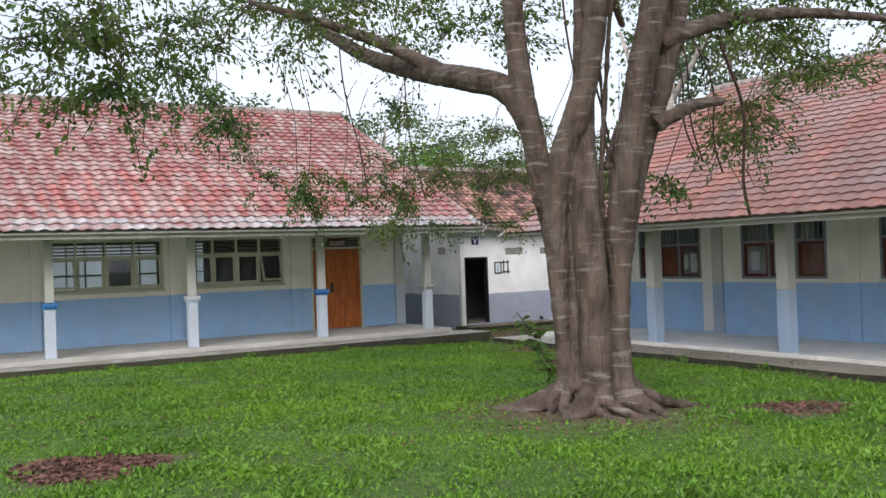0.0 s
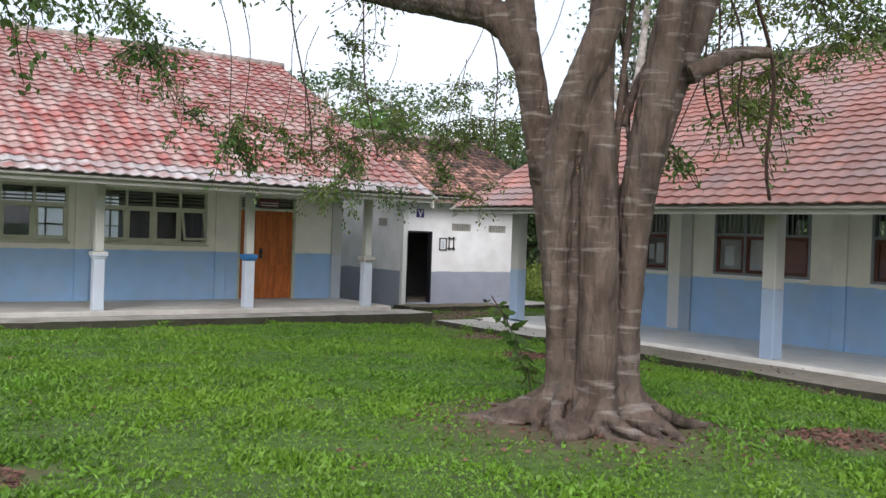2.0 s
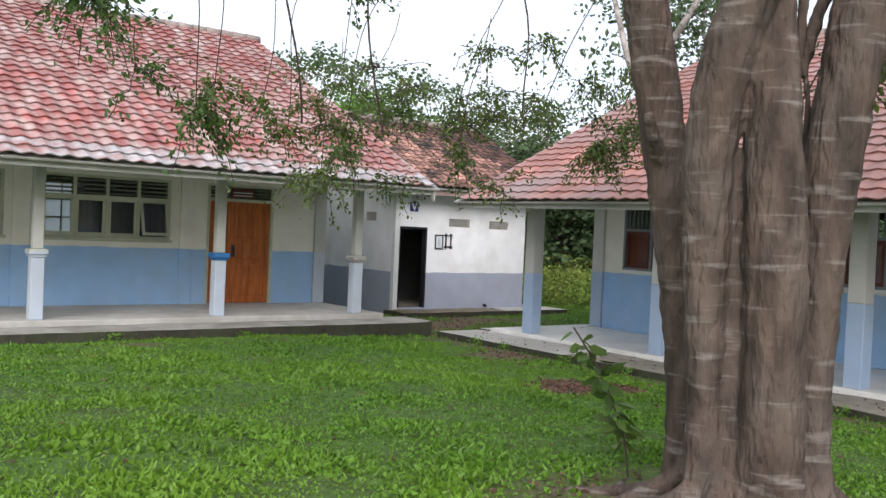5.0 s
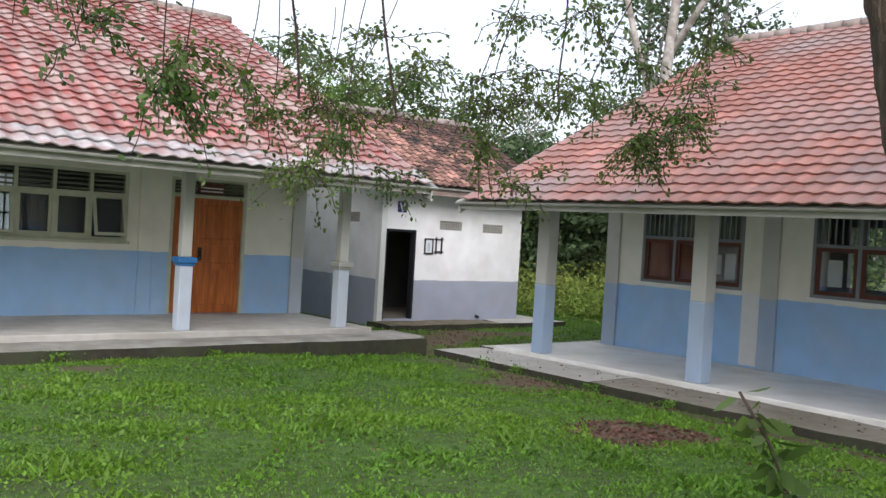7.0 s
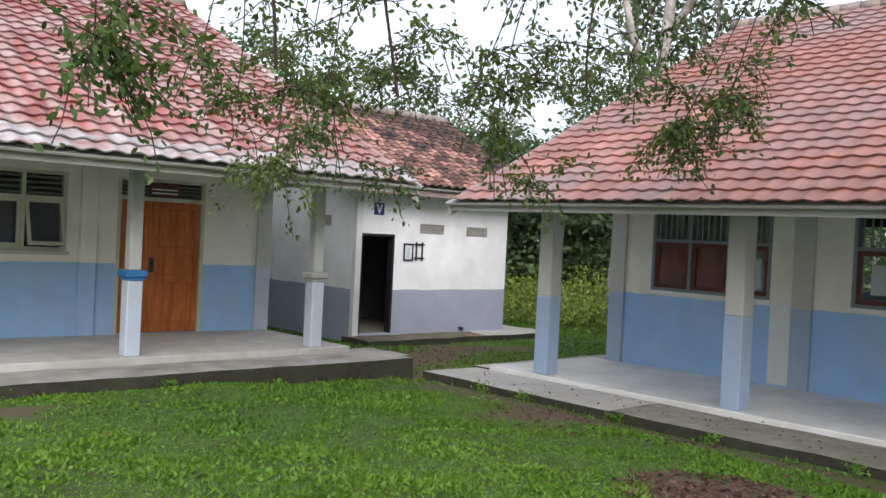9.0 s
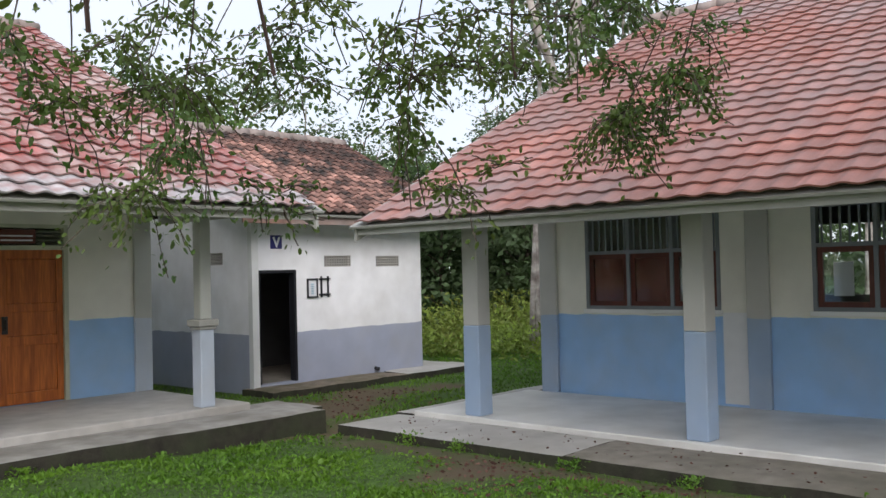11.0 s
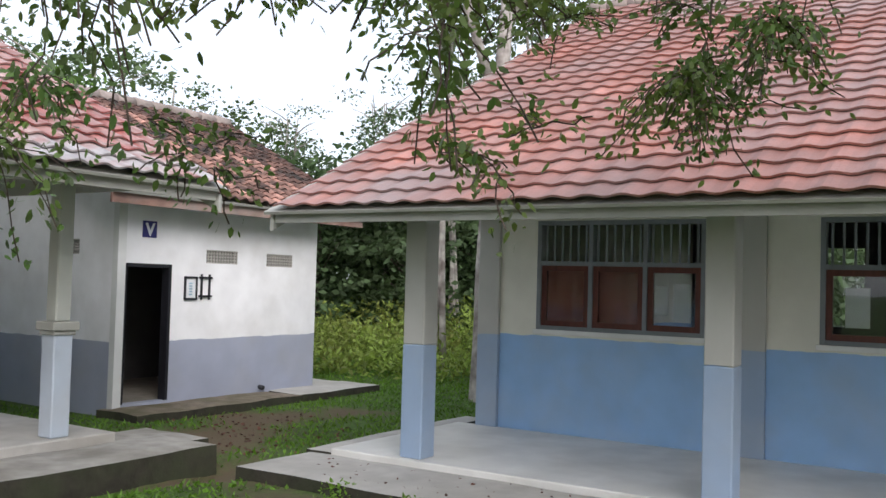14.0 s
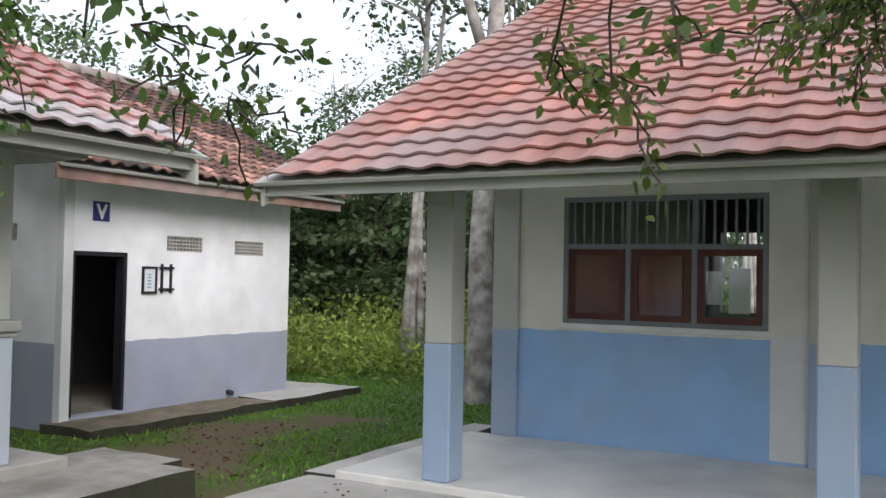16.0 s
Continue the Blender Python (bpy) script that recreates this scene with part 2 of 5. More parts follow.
def wall(name, axis, u0, u1, v0, v1, z0, z1, openings, mat):
    """A wall along x or y with openings (u0, u1, z0, z1) cut right through."""
    us = sorted({u0, u1, *(o[0] for o in openings), *(o[1] for o in openings)})
    zs = sorted({z0, z1, *(o[2] for o in openings), *(o[3] for o in openings)})
    us = [u for u in us if u0 <= u <= u1]
    bm = bmesh.new()
    for a, b in zip(us, us[1:]):
        start = None
        for c, d in list(zip(zs, zs[1:])) + [(None, None)]:
            solid = c is not None and not any(o[0] <= a and b <= o[1] and o[2] <= c and d <= o[3] for o in openings)
            if solid and start is None:
                start = c
            if solid:
                last = d
            if not solid and start is not None:
                if axis == "x":
                    box(bm, a, b, v0, v1, start, last)
                else:
                    box(bm, v0, v1, a, b, start, last)
                start = None
    bmesh.ops.remove_doubles(bm, verts=bm.verts, dist=0.0005)
    return tagged(part(name, bm, mat), kind="structure")


def tube(bm, pts, radii, n=8, cap=True):
    pts = [Vector(p) for p in pts]
    rings = []
    side = Vector((1, 0.13, 0.07)).normalized()
    for i, p in enumerate(pts):
        t = (pts[min(i + 1, len(pts) - 1)] - pts[max(i - 1, 0)]).normalized()
        side = (side - t * side.dot(t)).normalized()
        up = t.cross(side)
        rings.append([bm.verts.new(p + float(radii[i]) * (math.cos(a) * side + math.sin(a) * up)) for a in (2 * math.pi * k / n for k in range(n))])
    for r, s in zip(rings, rings[1:]):
        for k in range(n):
            bm.faces.new((r[k], r[(k + 1) % n], s[(k + 1) % n], s[k]))
    if cap:
        bm.faces.new(rings[0][::-1])
        bm.faces.new(rings[-1])
    return bm


def curve_points(pts, steps=5):
    """A smooth line through points."""
    pts = [Vector(p) for p in pts]
    out = []
    for i in range(len(pts) - 1):
        a, b, c, d = pts[max(i - 1, 0)], pts[i], pts[i + 1], pts[min(i + 2, len(pts) - 1)]
        for k in range(steps):
            t = k / steps
            out.append(0.5 * ((2 * b) + (c - a) * t + (2 * a - 5 * b + 4 * c - d) * t * t + (3 * b - a - 3 * c + d) * t ** 3))
    out.append(pts[-1])
    return out


def mesh_of(name, verts, sides, mat, label="", parent=None):
    """One mesh from an array (count, sides, 3) of loose polygons."""
    count = len(verts)
    me = bpy.data.meshes.new(name)
    me.vertices.add(count * sides)
    me.vertices.foreach_set("co", np.ascontiguousarray(verts, dtype=np.float32).ravel())
    me.loops.add(count * sides)
    me.loops.foreach_set("vertex_index", np.arange(count * sides, dtype=np.int32))
    me.polygons.add(count)
    me.polygons.foreach_set("loop_start", np.arange(count, dtype=np.int32) * sides)
    me.update(calc_edges=True)
    me.validate()
    me.materials.append(mat)
    ob = new(name, me)
    if parent is not None:
        ob.parent = parent
    if label:
        ob["label"] = label
    return ob


rng = np.random.default_rng(7)


def unit(v):
    return v / np.maximum(np.linalg.norm(v, axis=-1, keepdims=True), 1e-9)


def leaf_quads(centres, axes, length, width):
    """Pointed leaves: each a folded kite of four corners round its axis."""
    n = len(centres)
    axes = unit(axes)
    side = unit(np.cross(axes, rng.normal(size=(n, 3))))
    up = np.cross(axes, side)
    ln, wd = np.reshape(length, (-1, 1)), np.reshape(width, (-1, 1))
    return np.stack([centres, centres + axes * ln * 0.45 + side * wd * 0.5 + up * wd * 0.12, centres + axes * ln,
                     centres + axes * ln * 0.45 - side * wd * 0.5 + up * wd * 0.12], 1)


def leaf_hexes(centres, axes, length, width):
    """Oval pointed leaves of six corners, slightly folded."""
    n = len(centres)
    axes = unit(axes)
    side = unit(np.cross(axes, rng.normal(size=(n, 3))))
    up = np.cross(axes, side)
    ln, wd = np.reshape(length, (-1, 1)), np.reshape(width, (-1, 1))
    a, c = centres + axes * ln * 0.28 + up * wd * 0.1, centres + axes * ln * 0.66 + up * wd * 0.08
    return np.stack([centres, a + side * wd * 0.46, c + side * wd * 0.4, centres + axes * ln, c - side * wd * 0.4, a - side * wd * 0.46], 1)


# ---- ground ----
def ground_height(x, y):
    """The yard falls gently towards the verandahs."""
    u = 0.043 * y + 0.05 * x
    base = np.interp(u, [-3, 0, 0.35, 0.62, 0.78, 0.97, 1.1, 1.3, 1.6, 4], [0.62, 0.50, 0.38, 0.28, 0.22, 0.12, 0.05, -0.05, -0.10, -0.12])
    to_b = -0.13 + 0.12 * np.maximum(12.7 - x, 0)
    to_a = -0.07 + 0.10 * np.maximum(18.3 - y, 0)
    low = np.minimum(np.minimum(base, to_b), to_a)
    ditch = 0.13 * np.exp(-((y - 18.12) / 0.27) ** 2) * np.clip((x - 9.5) / 1.5, 0, 1) * np.clip((13.3 - x) / 0.4, 0, 1)
    return np.where((x > 12.4) & (y > 17), -0.13, low) - ditch + 0.018 * np.sin(1.7 * x + 0.6 * y) * np.cos(1.3 * y - 0.4 * x)


def bare(x, y):
    """How bare of grass the ground is, 0 to 1."""
    spots = ((1.48, 6.95, 0.62), (8.1, 5.43, 0.5), (10.0, 11.45, 0.65), (13.9, 19.6, 1.05), (15.5, 20.2, 0.85), (16.8, 19.7, 0.6), (12.6, 17.9, 0.7), (11.6, 14.6, 0.6), (6.6, 17.0, 0.5))
    best = np.zeros_like(x)
    for sx, sy, r in spots:
        wob = 1 + 0.22 * np.sin(3 * np.arctan2(y - sy, x - sx) + sx) + 0.1 * np.sin(7 * np.arctan2(y - sy, x - sx))
        best = np.maximum(best, np.clip(1.6 - 1.3 * np.hypot((x - sx) * 0.85, y - sy) / (r * wob), 0, 1))
    strip = np.clip(1.2 - np.abs(x - 12.1) / 0.5, 0, 1) * np.clip((17.8 - y) / 1.0, 0, 1) * 0.75
    root = np.clip(1.5 - np.hypot(x - 6.5, y - 6.85) / 1.3, 0, 1) * 0.8
    return np.maximum(np.maximum(best, strip), root)


xs = np.concatenate([[-900, -300, -120, -60, -35], np.arange(-22, 40.1, 0.35), [50, 70, 120, 300, 900]])
ys = np.concatenate([[-900, -300, -120, -60, -30], np.arange(-14, 40.1, 0.35), [50, 70, 120, 300, 900]])
gx, gy = np.meshgrid(xs, ys)
gz = ground_height(gx, gy)
me = bpy.data.meshes.new("ground")
nx, ny = len(xs), len(ys)
idx = np.arange(nx * ny).reshape(ny, nx)
me.from_pydata(np.stack([gx, gy, gz], -1).reshape(-1, 3).tolist(), [], np.stack([idx[:-1, :-1], idx[:-1, 1:], idx[1:, 1:], idx[1:, :-1]], -1).reshape(-1, 4).tolist())
soil = me.attributes.new("bare", "FLOAT", "POINT")
soil.data.foreach_set("value", bare(gx, gy).ravel().astype(np.float32))
M_GROUND = material("turf_and_soil", (0.065, 0.125, 0.02), 0.95, 0.4, 9, 0.9, 35, (0.045, 0.06, 0.018), 0.5, 1.2)
gn, gl = M_GROUND.node_tree.nodes, M_GROUND.node_tree.links
attr, gmix, gnoise, gadd = gn.new("ShaderNodeAttribute"), gn.new("ShaderNodeMix"), gn.new("ShaderNodeTexNoise"), gn.new("ShaderNodeMath")
attr.attribute_name, gmix.data_type = "bare", "RGBA"
gnoise.inputs["Scale"].default_value, gnoise.inputs["Detail"].default_value = 14, 6
gadd.operation, gadd.inputs[2].default_value = "MULTIPLY_ADD", -0.35
ggeo = gn.new("ShaderNodeNewGeometry")
gl.new(ggeo.outputs["Position"], gnoise.inputs["Vector"])
gsum = gn.new("ShaderNodeMath")
gl.new(attr.outputs["Fac"], gsum.inputs[0])
gl.new(gnoise.outputs[0], gsum.inputs[1])
gadd.inputs[1].default_value = 1.3
gl.new(gsum.outputs[0], gadd.inputs[0])
gsub = gn.new("ShaderNodeMath")
gsub.operation, gsub.use_clamp, gsub.inputs[1].default_value = "SUBTRACT", True, 0.45
gl.new(gadd.outputs[0], gsub.inputs[0])
gl.new(gsub.outputs[0], gmix.inputs[0])
gl.new(gn["Principled BSDF"].inputs["Base Color"].links[0].from_socket, gmix.inputs[6])
gmix.inputs[7].default_value = (0.115, 0.085, 0.05, 1)
gl.new(gmix.outputs[2], gn["Principled BSDF"].inputs["Base Color"])
me.materials.append(M_GROUND)
ground = smooth(tagged(new("ground", me), kind="structure"))


# ---- roofs ----
def tile_polys(w, run, lift, wave, columns=6):
    """One roof tile in its own plane: u across, v up the slope, n out; corrugated with a proud lower lip."""
    us = np.linspace(0, w, columns + 1)
    h = wave * (0.5 + 0.5 * np.cos(2 * math.pi * us / w + 2.4)) + 0.004
    polys = []
    for a in range(columns):
        polys.append([(us[a], 0, h[a] + lift), (us[a + 1], 0, h[a + 1] + lift), (us[a + 1], run * 1.06, h[a + 1] + 0.002), (us[a], run * 1.06, h[a] + 0.002)])
        polys.append([(us[a], 0, h[a] + lift - 0.019), (us[a + 1], 0, h[a + 1] + lift - 0.019), (us[a + 1], 0, h[a + 1] + lift), (us[a], 0, h[a] + lift)])
    return np.array(polys)


def roof_slope(name, origin, along, upslope, length, rise_len, w, run, lift, wave, mat, near, jitter=0.0, edge_mat=None, edge_rows=0):
    """Tiles in rows from the eave up; those with a place near the yard are parts of their own."""
    origin, along, upslope = Vector(origin), Vector(along).normalized(), Vector(upslope).normalized()
    out = along.cross(upslope)
    if out.z < 0:
        out = -out
    base = np.array(tile_polys(w, run, lift, wave))
    frame3 = np.array([along, upslope, out])
    sheet = bmesh.new()
    p = [origin - out * 0.03, origin + along * length - out * 0.03, origin + along * length + upslope * rise_len - out * 0.03, origin + upslope * rise_len - out * 0.03]
    low = [sheet.verts.new(q) for q in p] + [sheet.verts.new(q - out * 0.03) for q in p]
    for f in ((0, 1, 2, 3), (7, 6, 5, 4), (0, 4, 5, 1), (1, 5, 6, 2), (2, 6, 7, 3), (3, 7, 4, 0)):
        sheet.faces.new([low[k] for k in f])
    roof = tagged(part(name, sheet, M_BEAM), kind="structure")
    meshes = []
    for m in (mat, edge_mat or mat):
        tm = mesh_of("tile", base @ frame3, 4, m)
        meshes.append(tm.data)
        bpy.data.objects.remove(tm)
    rest, rest_edge, spare = [], [], 0
    cols, rows = int(round(length / w)), int(round(rise_len / run))
    order = sorted(((near - (origin + along * (c + 0.5) * w + upslope * r * run)).length, r, c) for r in range(rows) for c in range(cols))
    for k, (_, r, c) in enumerate(order):
        off = origin + along * (c * w) + upslope * (r * run + jitter * random.uniform(-1, 1)) + out * (jitter * 0.5 * random.random())
        edge = r < edge_rows
        if k < 300:
            t = new("tile", meshes[1 if edge else 0])
            t.location = off
            t.parent = roof
        else:
            (rest_edge if edge else rest).append(base @ frame3 + np.array(off))
    for group, m in ((rest, mat), (rest_edge, edge_mat)):
        if group:
            ob = mesh_of("tile_field", np.concatenate(group), 4, m, parent=roof)
            ob["kind"] = "stuff"
    return roof


def back_slope(name, corners, mat):
    bm = bmesh.new()
    top = [bm.verts.new(c) for c in corners]
    low = [bm.verts.new(Vector(c) - Vector((0, 0, 0.08))) for c in corners]
    bm.faces.new(top)
    bm.faces.new(low[::-1])
    for k in range(4):
        bm.faces.new((top[k], low[k], low[(k + 1) % 4], top[(k + 1) % 4]))
    return tagged(part(name, bm, mat), kind="structure")


def ridge_caps(parent, a, b, r, mat):
    a, b = Vector(a), Vector(b)
    count = int((b - a).length / 0.36)
    step = (b - a) / count
    for k in range(count):
        bm = bmesh.new()
        tube(bm, [a + step * k, a + step * (k + 1.06)], [r * 1.08, r * 0.94], 8)
        under(parent, smooth(part("ridge_cap", bm, mat)))


YARD = Vector((7.0, 8.0, 1.5))

# ==== long classroom block with the orange door ====
AX0, AX1, AY, AF = -9.0, 12.30, 21.63, 0.19
A_WIN = [(-6.5, -3.9, 1.45, 2.63), (-3.1, -0.5, 1.45, 2.63), (3.20, 5.83, 1.45, 2.63), (6.42, 8.86, 1.45, 2.63)]
A_DOOR = (9.62, 11.09, AF, 2.63)
wall("wall_north", "x", AX0, AX1, AY, AY + 0.18, -0.3, 3.9, A_WIN + [A_DOOR], M_WALL_A)
wall("wall_north_end", "y", AY + 0.18, 29.4, AX1 - 0.18, AX1, -0.3, 4.0, [], M_WALL_A)
wall("wall_north_far_end", "y", AY + 0.18, 29.4, AX0, AX0 + 0.18, -0.3, 4.0, [], M_WALL_A)
BACK = [(4.3, 7.6, 1.3, 2.75), (8.3, 11.4, 1.3, 2.75), (-2.0, 1.0, 1.3, 2.75)]
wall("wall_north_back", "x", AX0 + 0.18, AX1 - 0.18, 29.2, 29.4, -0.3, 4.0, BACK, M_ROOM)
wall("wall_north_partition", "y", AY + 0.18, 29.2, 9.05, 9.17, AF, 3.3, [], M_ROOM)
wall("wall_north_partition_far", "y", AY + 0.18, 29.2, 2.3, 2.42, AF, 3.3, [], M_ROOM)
# White translucent panes: brightness of the sky outside put into the glass colour.
frosted = bpy.data.materials.new("sky_bright_pane")
frosted.use_nodes = True
fn, fl = frosted.node_tree.nodes, frosted.node_tree.links
ftr, fdf, fmx = fn.new("ShaderNodeBsdfTranslucent"), fn.new("ShaderNodeBsdfDiffuse"), fn.new("ShaderNodeMixShader")
ftr.inputs[0].default_value = fdf.inputs[0].default_value = (0.9, 0.93, 0.96, 1)
fmx.inputs[0].default_value = 0.8
fl.new(fdf.outputs[0], fmx.inputs[1])
fl.new(ftr.outputs[0], fmx.inputs[2])
fl.new(fmx.outputs[0], fn["Material Output"].inputs[0])


def back_window(x0, x1, z0, z1, y):
    ob = empty("window_3", ((x0 + x1) / 2, y, z0), "back window with white sky-bright panes in a thin grid", "window", "back windows", "structure")
    g = bmesh.new()
    for k in range(7):
        a = x0 + k * (x1 - x0 - 0.04) / 6
        box(g, a, a + 0.04, y, y + 0.06, z0, z1)
    for k in range(4):
        c = z0 + k * (z1 - z0 - 0.04) / 3
        box(g, x0, x1, y + 0.002, y + 0.058, c, c + 0.04)
    under(ob, part("grid", g, M_GREEN))
    for k in range(6):
        a = x0 + k * (x1 - x0 - 0.04) / 6
        p = under(ob, part("pane", one_box(a + 0.04, a + (x1 - x0 - 0.04) / 6, y + 0.025, y + 0.031, z0 + 0.04, z1 - 0.04), frosted))
        p.visible_shadow = False
    return ob


for w in BACK:
    back_window(*w, 29.25)
tagged(part("ceiling_north", one_box(AX0 + 0.18, AX1 - 0.18, AY + 0.18, 29.2, 3.2, 3.3), M_WHITE), kind="structure")
tagged(part("floor_north_rooms", one_box(AX0, AX1, AY, 29.4, -0.3, AF - 0.004), M_CONCRETE), kind="structure")
tagged(part("floor_north_verandah", one_box(AX0, 12.34, 19.16, AY, -0.3, AF, bevel=0.012), M_PALECON), kind="structure")
for k, (x0, x1) in enumerate(((12.07, 12.34), (9.05, 9.30), (5.96, 6.26), (2.9, 3.1), (-0.2, 0.1), (-3.6, -3.3))):
    tagged(part("pilaster", one_box(x0, x1, AY - 0.06, AY, AF, 2.75, bevel=0.006), M_COL_A if k == 0 else M_WALL_A), kind="structure")


def rough_slab(name, x0, x1, y0, y1, z0, z1, seed, amount=0.035, cell=0.22, top=None):
    """A concrete apron with a broken, uneven outline."""
    bm = bmesh.new()
    ux, uy = np.arange(x0, x1 + 0.01, (x1 - x0) / max(2, round((x1 - x0) / cell))), np.arange(y0, y1 + 0.01, (y1 - y0) / max(2, round((y1 - y0) / cell)))
    rows = []
    for j, y in enumerate(uy):
        row = []
        for i, x in enumerate(ux):
            e = 1.0 if i in (0, len(ux) - 1) or j in (0, len(uy) - 1) else 0.15
            n1 = noise.noise_vector(Vector((x * 1.7 + seed, y * 1.7, seed)))
            row.append(bm.verts.new((x + n1.x * amount * 2.2 * e, y + n1.y * amount * 2.2 * e, z1 + n1.z * amount * 0.35 - (0.02 if e == 1.0 else 0))))
        rows.append(row)
    for a, b in zip(rows, rows[1:]):
        for k in range(len(a) - 1):
            bm.faces.new((a[k], a[k + 1], b[k + 1], b[k]))
    rim = rows[0] + [r[-1] for r in rows[1:]] + rows[-1][-2::-1] + [r[0] for r in rows[-2:0:-1]]
    foot = []
    for v in rim:
        n2 = noise.noise_vector(v.co * 2.3)
        foot.append(bm.verts.new((v.co.x + n2.x * 0.05, v.co.y + n2.y * 0.05, z0)))
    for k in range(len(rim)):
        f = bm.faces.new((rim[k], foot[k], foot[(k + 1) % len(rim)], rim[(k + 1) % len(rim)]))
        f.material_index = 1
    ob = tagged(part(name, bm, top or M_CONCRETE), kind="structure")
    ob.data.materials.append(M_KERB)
    return ob


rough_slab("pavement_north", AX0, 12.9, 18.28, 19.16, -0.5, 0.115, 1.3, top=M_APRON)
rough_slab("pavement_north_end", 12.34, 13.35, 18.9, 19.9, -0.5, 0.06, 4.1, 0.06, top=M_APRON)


def verandah_column(x, y, z, top, width, cap, mat, cap_mat, label, group):
    ob = empty("verandah_column", (x, y, z), label, "column", group)
    h = width / 2
    lo = bmesh.new()
    box(lo, -h, h, -h, h, 0, cap - z - 0.05, bevel=0.012)
    part("lower_shaft", lo, mat, ob)
    capb = bmesh.new()
    box(capb, -h - 0.02, h + 0.02, -h - 0.02, h + 0.02, cap - z - 0.09, cap - z - 0.05, bevel=0.008)
    box(capb, -h - 0.045, h + 0.045, -h - 0.045, h + 0.045, cap - z - 0.048, cap - z + 0.04, bevel=0.012)
    part("capital", capb, cap_mat, ob)
    up = bmesh.new()
    box(up, -h + 0.02, h - 0.02, -h + 0.02, h - 0.02, cap - z + 0.042, top - z, bevel=0.012)
    part("upper_shaft", up, mat, ob)
    return ob


for k in range(6):
    cx = (11.76, 8.90, 5.85, 2.96, 0.0, -3.0)[k]
    blue = k in (1, 3)
    verandah_column(cx, 19.35, AF, 2.66, 0.205, 1.27, M_COL_A, M_BLUECAP if blue else (M_BEAM if k == 0 else M_COL_A),
                    "square plastered verandah column with a blue painted capital" if blue else "square pale plastered verandah column with a plain capital", "columns of the long verandah")
tagged(part("beam_north", one_box(AX0, 12.55, 19.28, 19.46, 2.66, 2.84), M_BEAM), kind="structure")
tagged(part("soffit_north", one_box(AX0, 12.75, 19.46, AY, 2.86, 2.9), M_WHITE), kind="structure")
tagged(part("trim_north_verandah_end", one_box(12.5, 12.55, 19.46, AY, 2.66, 3.2), M_BEAM), kind="structure")
tagged(part("trim_north_verandah_gable", one_box(12.5, 12.55, 20.6, AY + 1.4, 3.2, 3.75), M_BEAM), kind="structure")
tagged(part("fascia_north", one_box(AX0 - 0.2, 12.86, 18.36, 18.40, 2.56, 2.66), M_BEAM), kind="structure")
bb = bmesh.new()
sl_a = (6.63 - 2.66) / (26.5 - 18.32)
for y0, y1 in ((18.32, 26.5),):
    q = [bb.verts.new(c) for x in (12.82, 12.86) for c in ((x, y0, 2.44), (x, y1, 2.44 + sl_a * (y1 - y0)), (x, y1, 2.62 + sl_a * (y1 - y0)), (x, y0, 2.62))]
    for f in ((0, 1, 2, 3), (7, 6, 5, 4), (0, 4, 5, 1), (1, 5, 6, 2), (2, 6, 7, 3), (3, 7, 4, 0)):
        bb.faces.new([q[i] for i in f])
tagged(part("trim_north_barge_board", bb, M_BEAM), kind="structure")


def gable(name, axis, at, thick, c0, c1, base, peak, mat):
    bm = bmesh.new()
    mid = (c0 + c1) / 2
    ring = [(c0, base), (c1, base), (mid, peak)]
    a = [bm.verts.new((at, c, z) if axis == "x" else (c, at, z)) for c, z in ring]
    b = [bm.verts.new((at + thick, c, z) if axis == "x" else (c, at + thick, z)) for c, z in ring]
    bm.faces.new(a)
    bm.faces.new(b[::-1])
    for k in range(3):
        bm.faces.new((a[k], b[k], b[(k + 1) % 3], a[(k + 1) % 3]))
    return tagged(part(name, bm, mat), kind="structure")


gable("wall_north_gable", "x", AX1 - 0.18, 0.18, 22.2, 30.4, 3.95, 6.35, M_WALL_A)


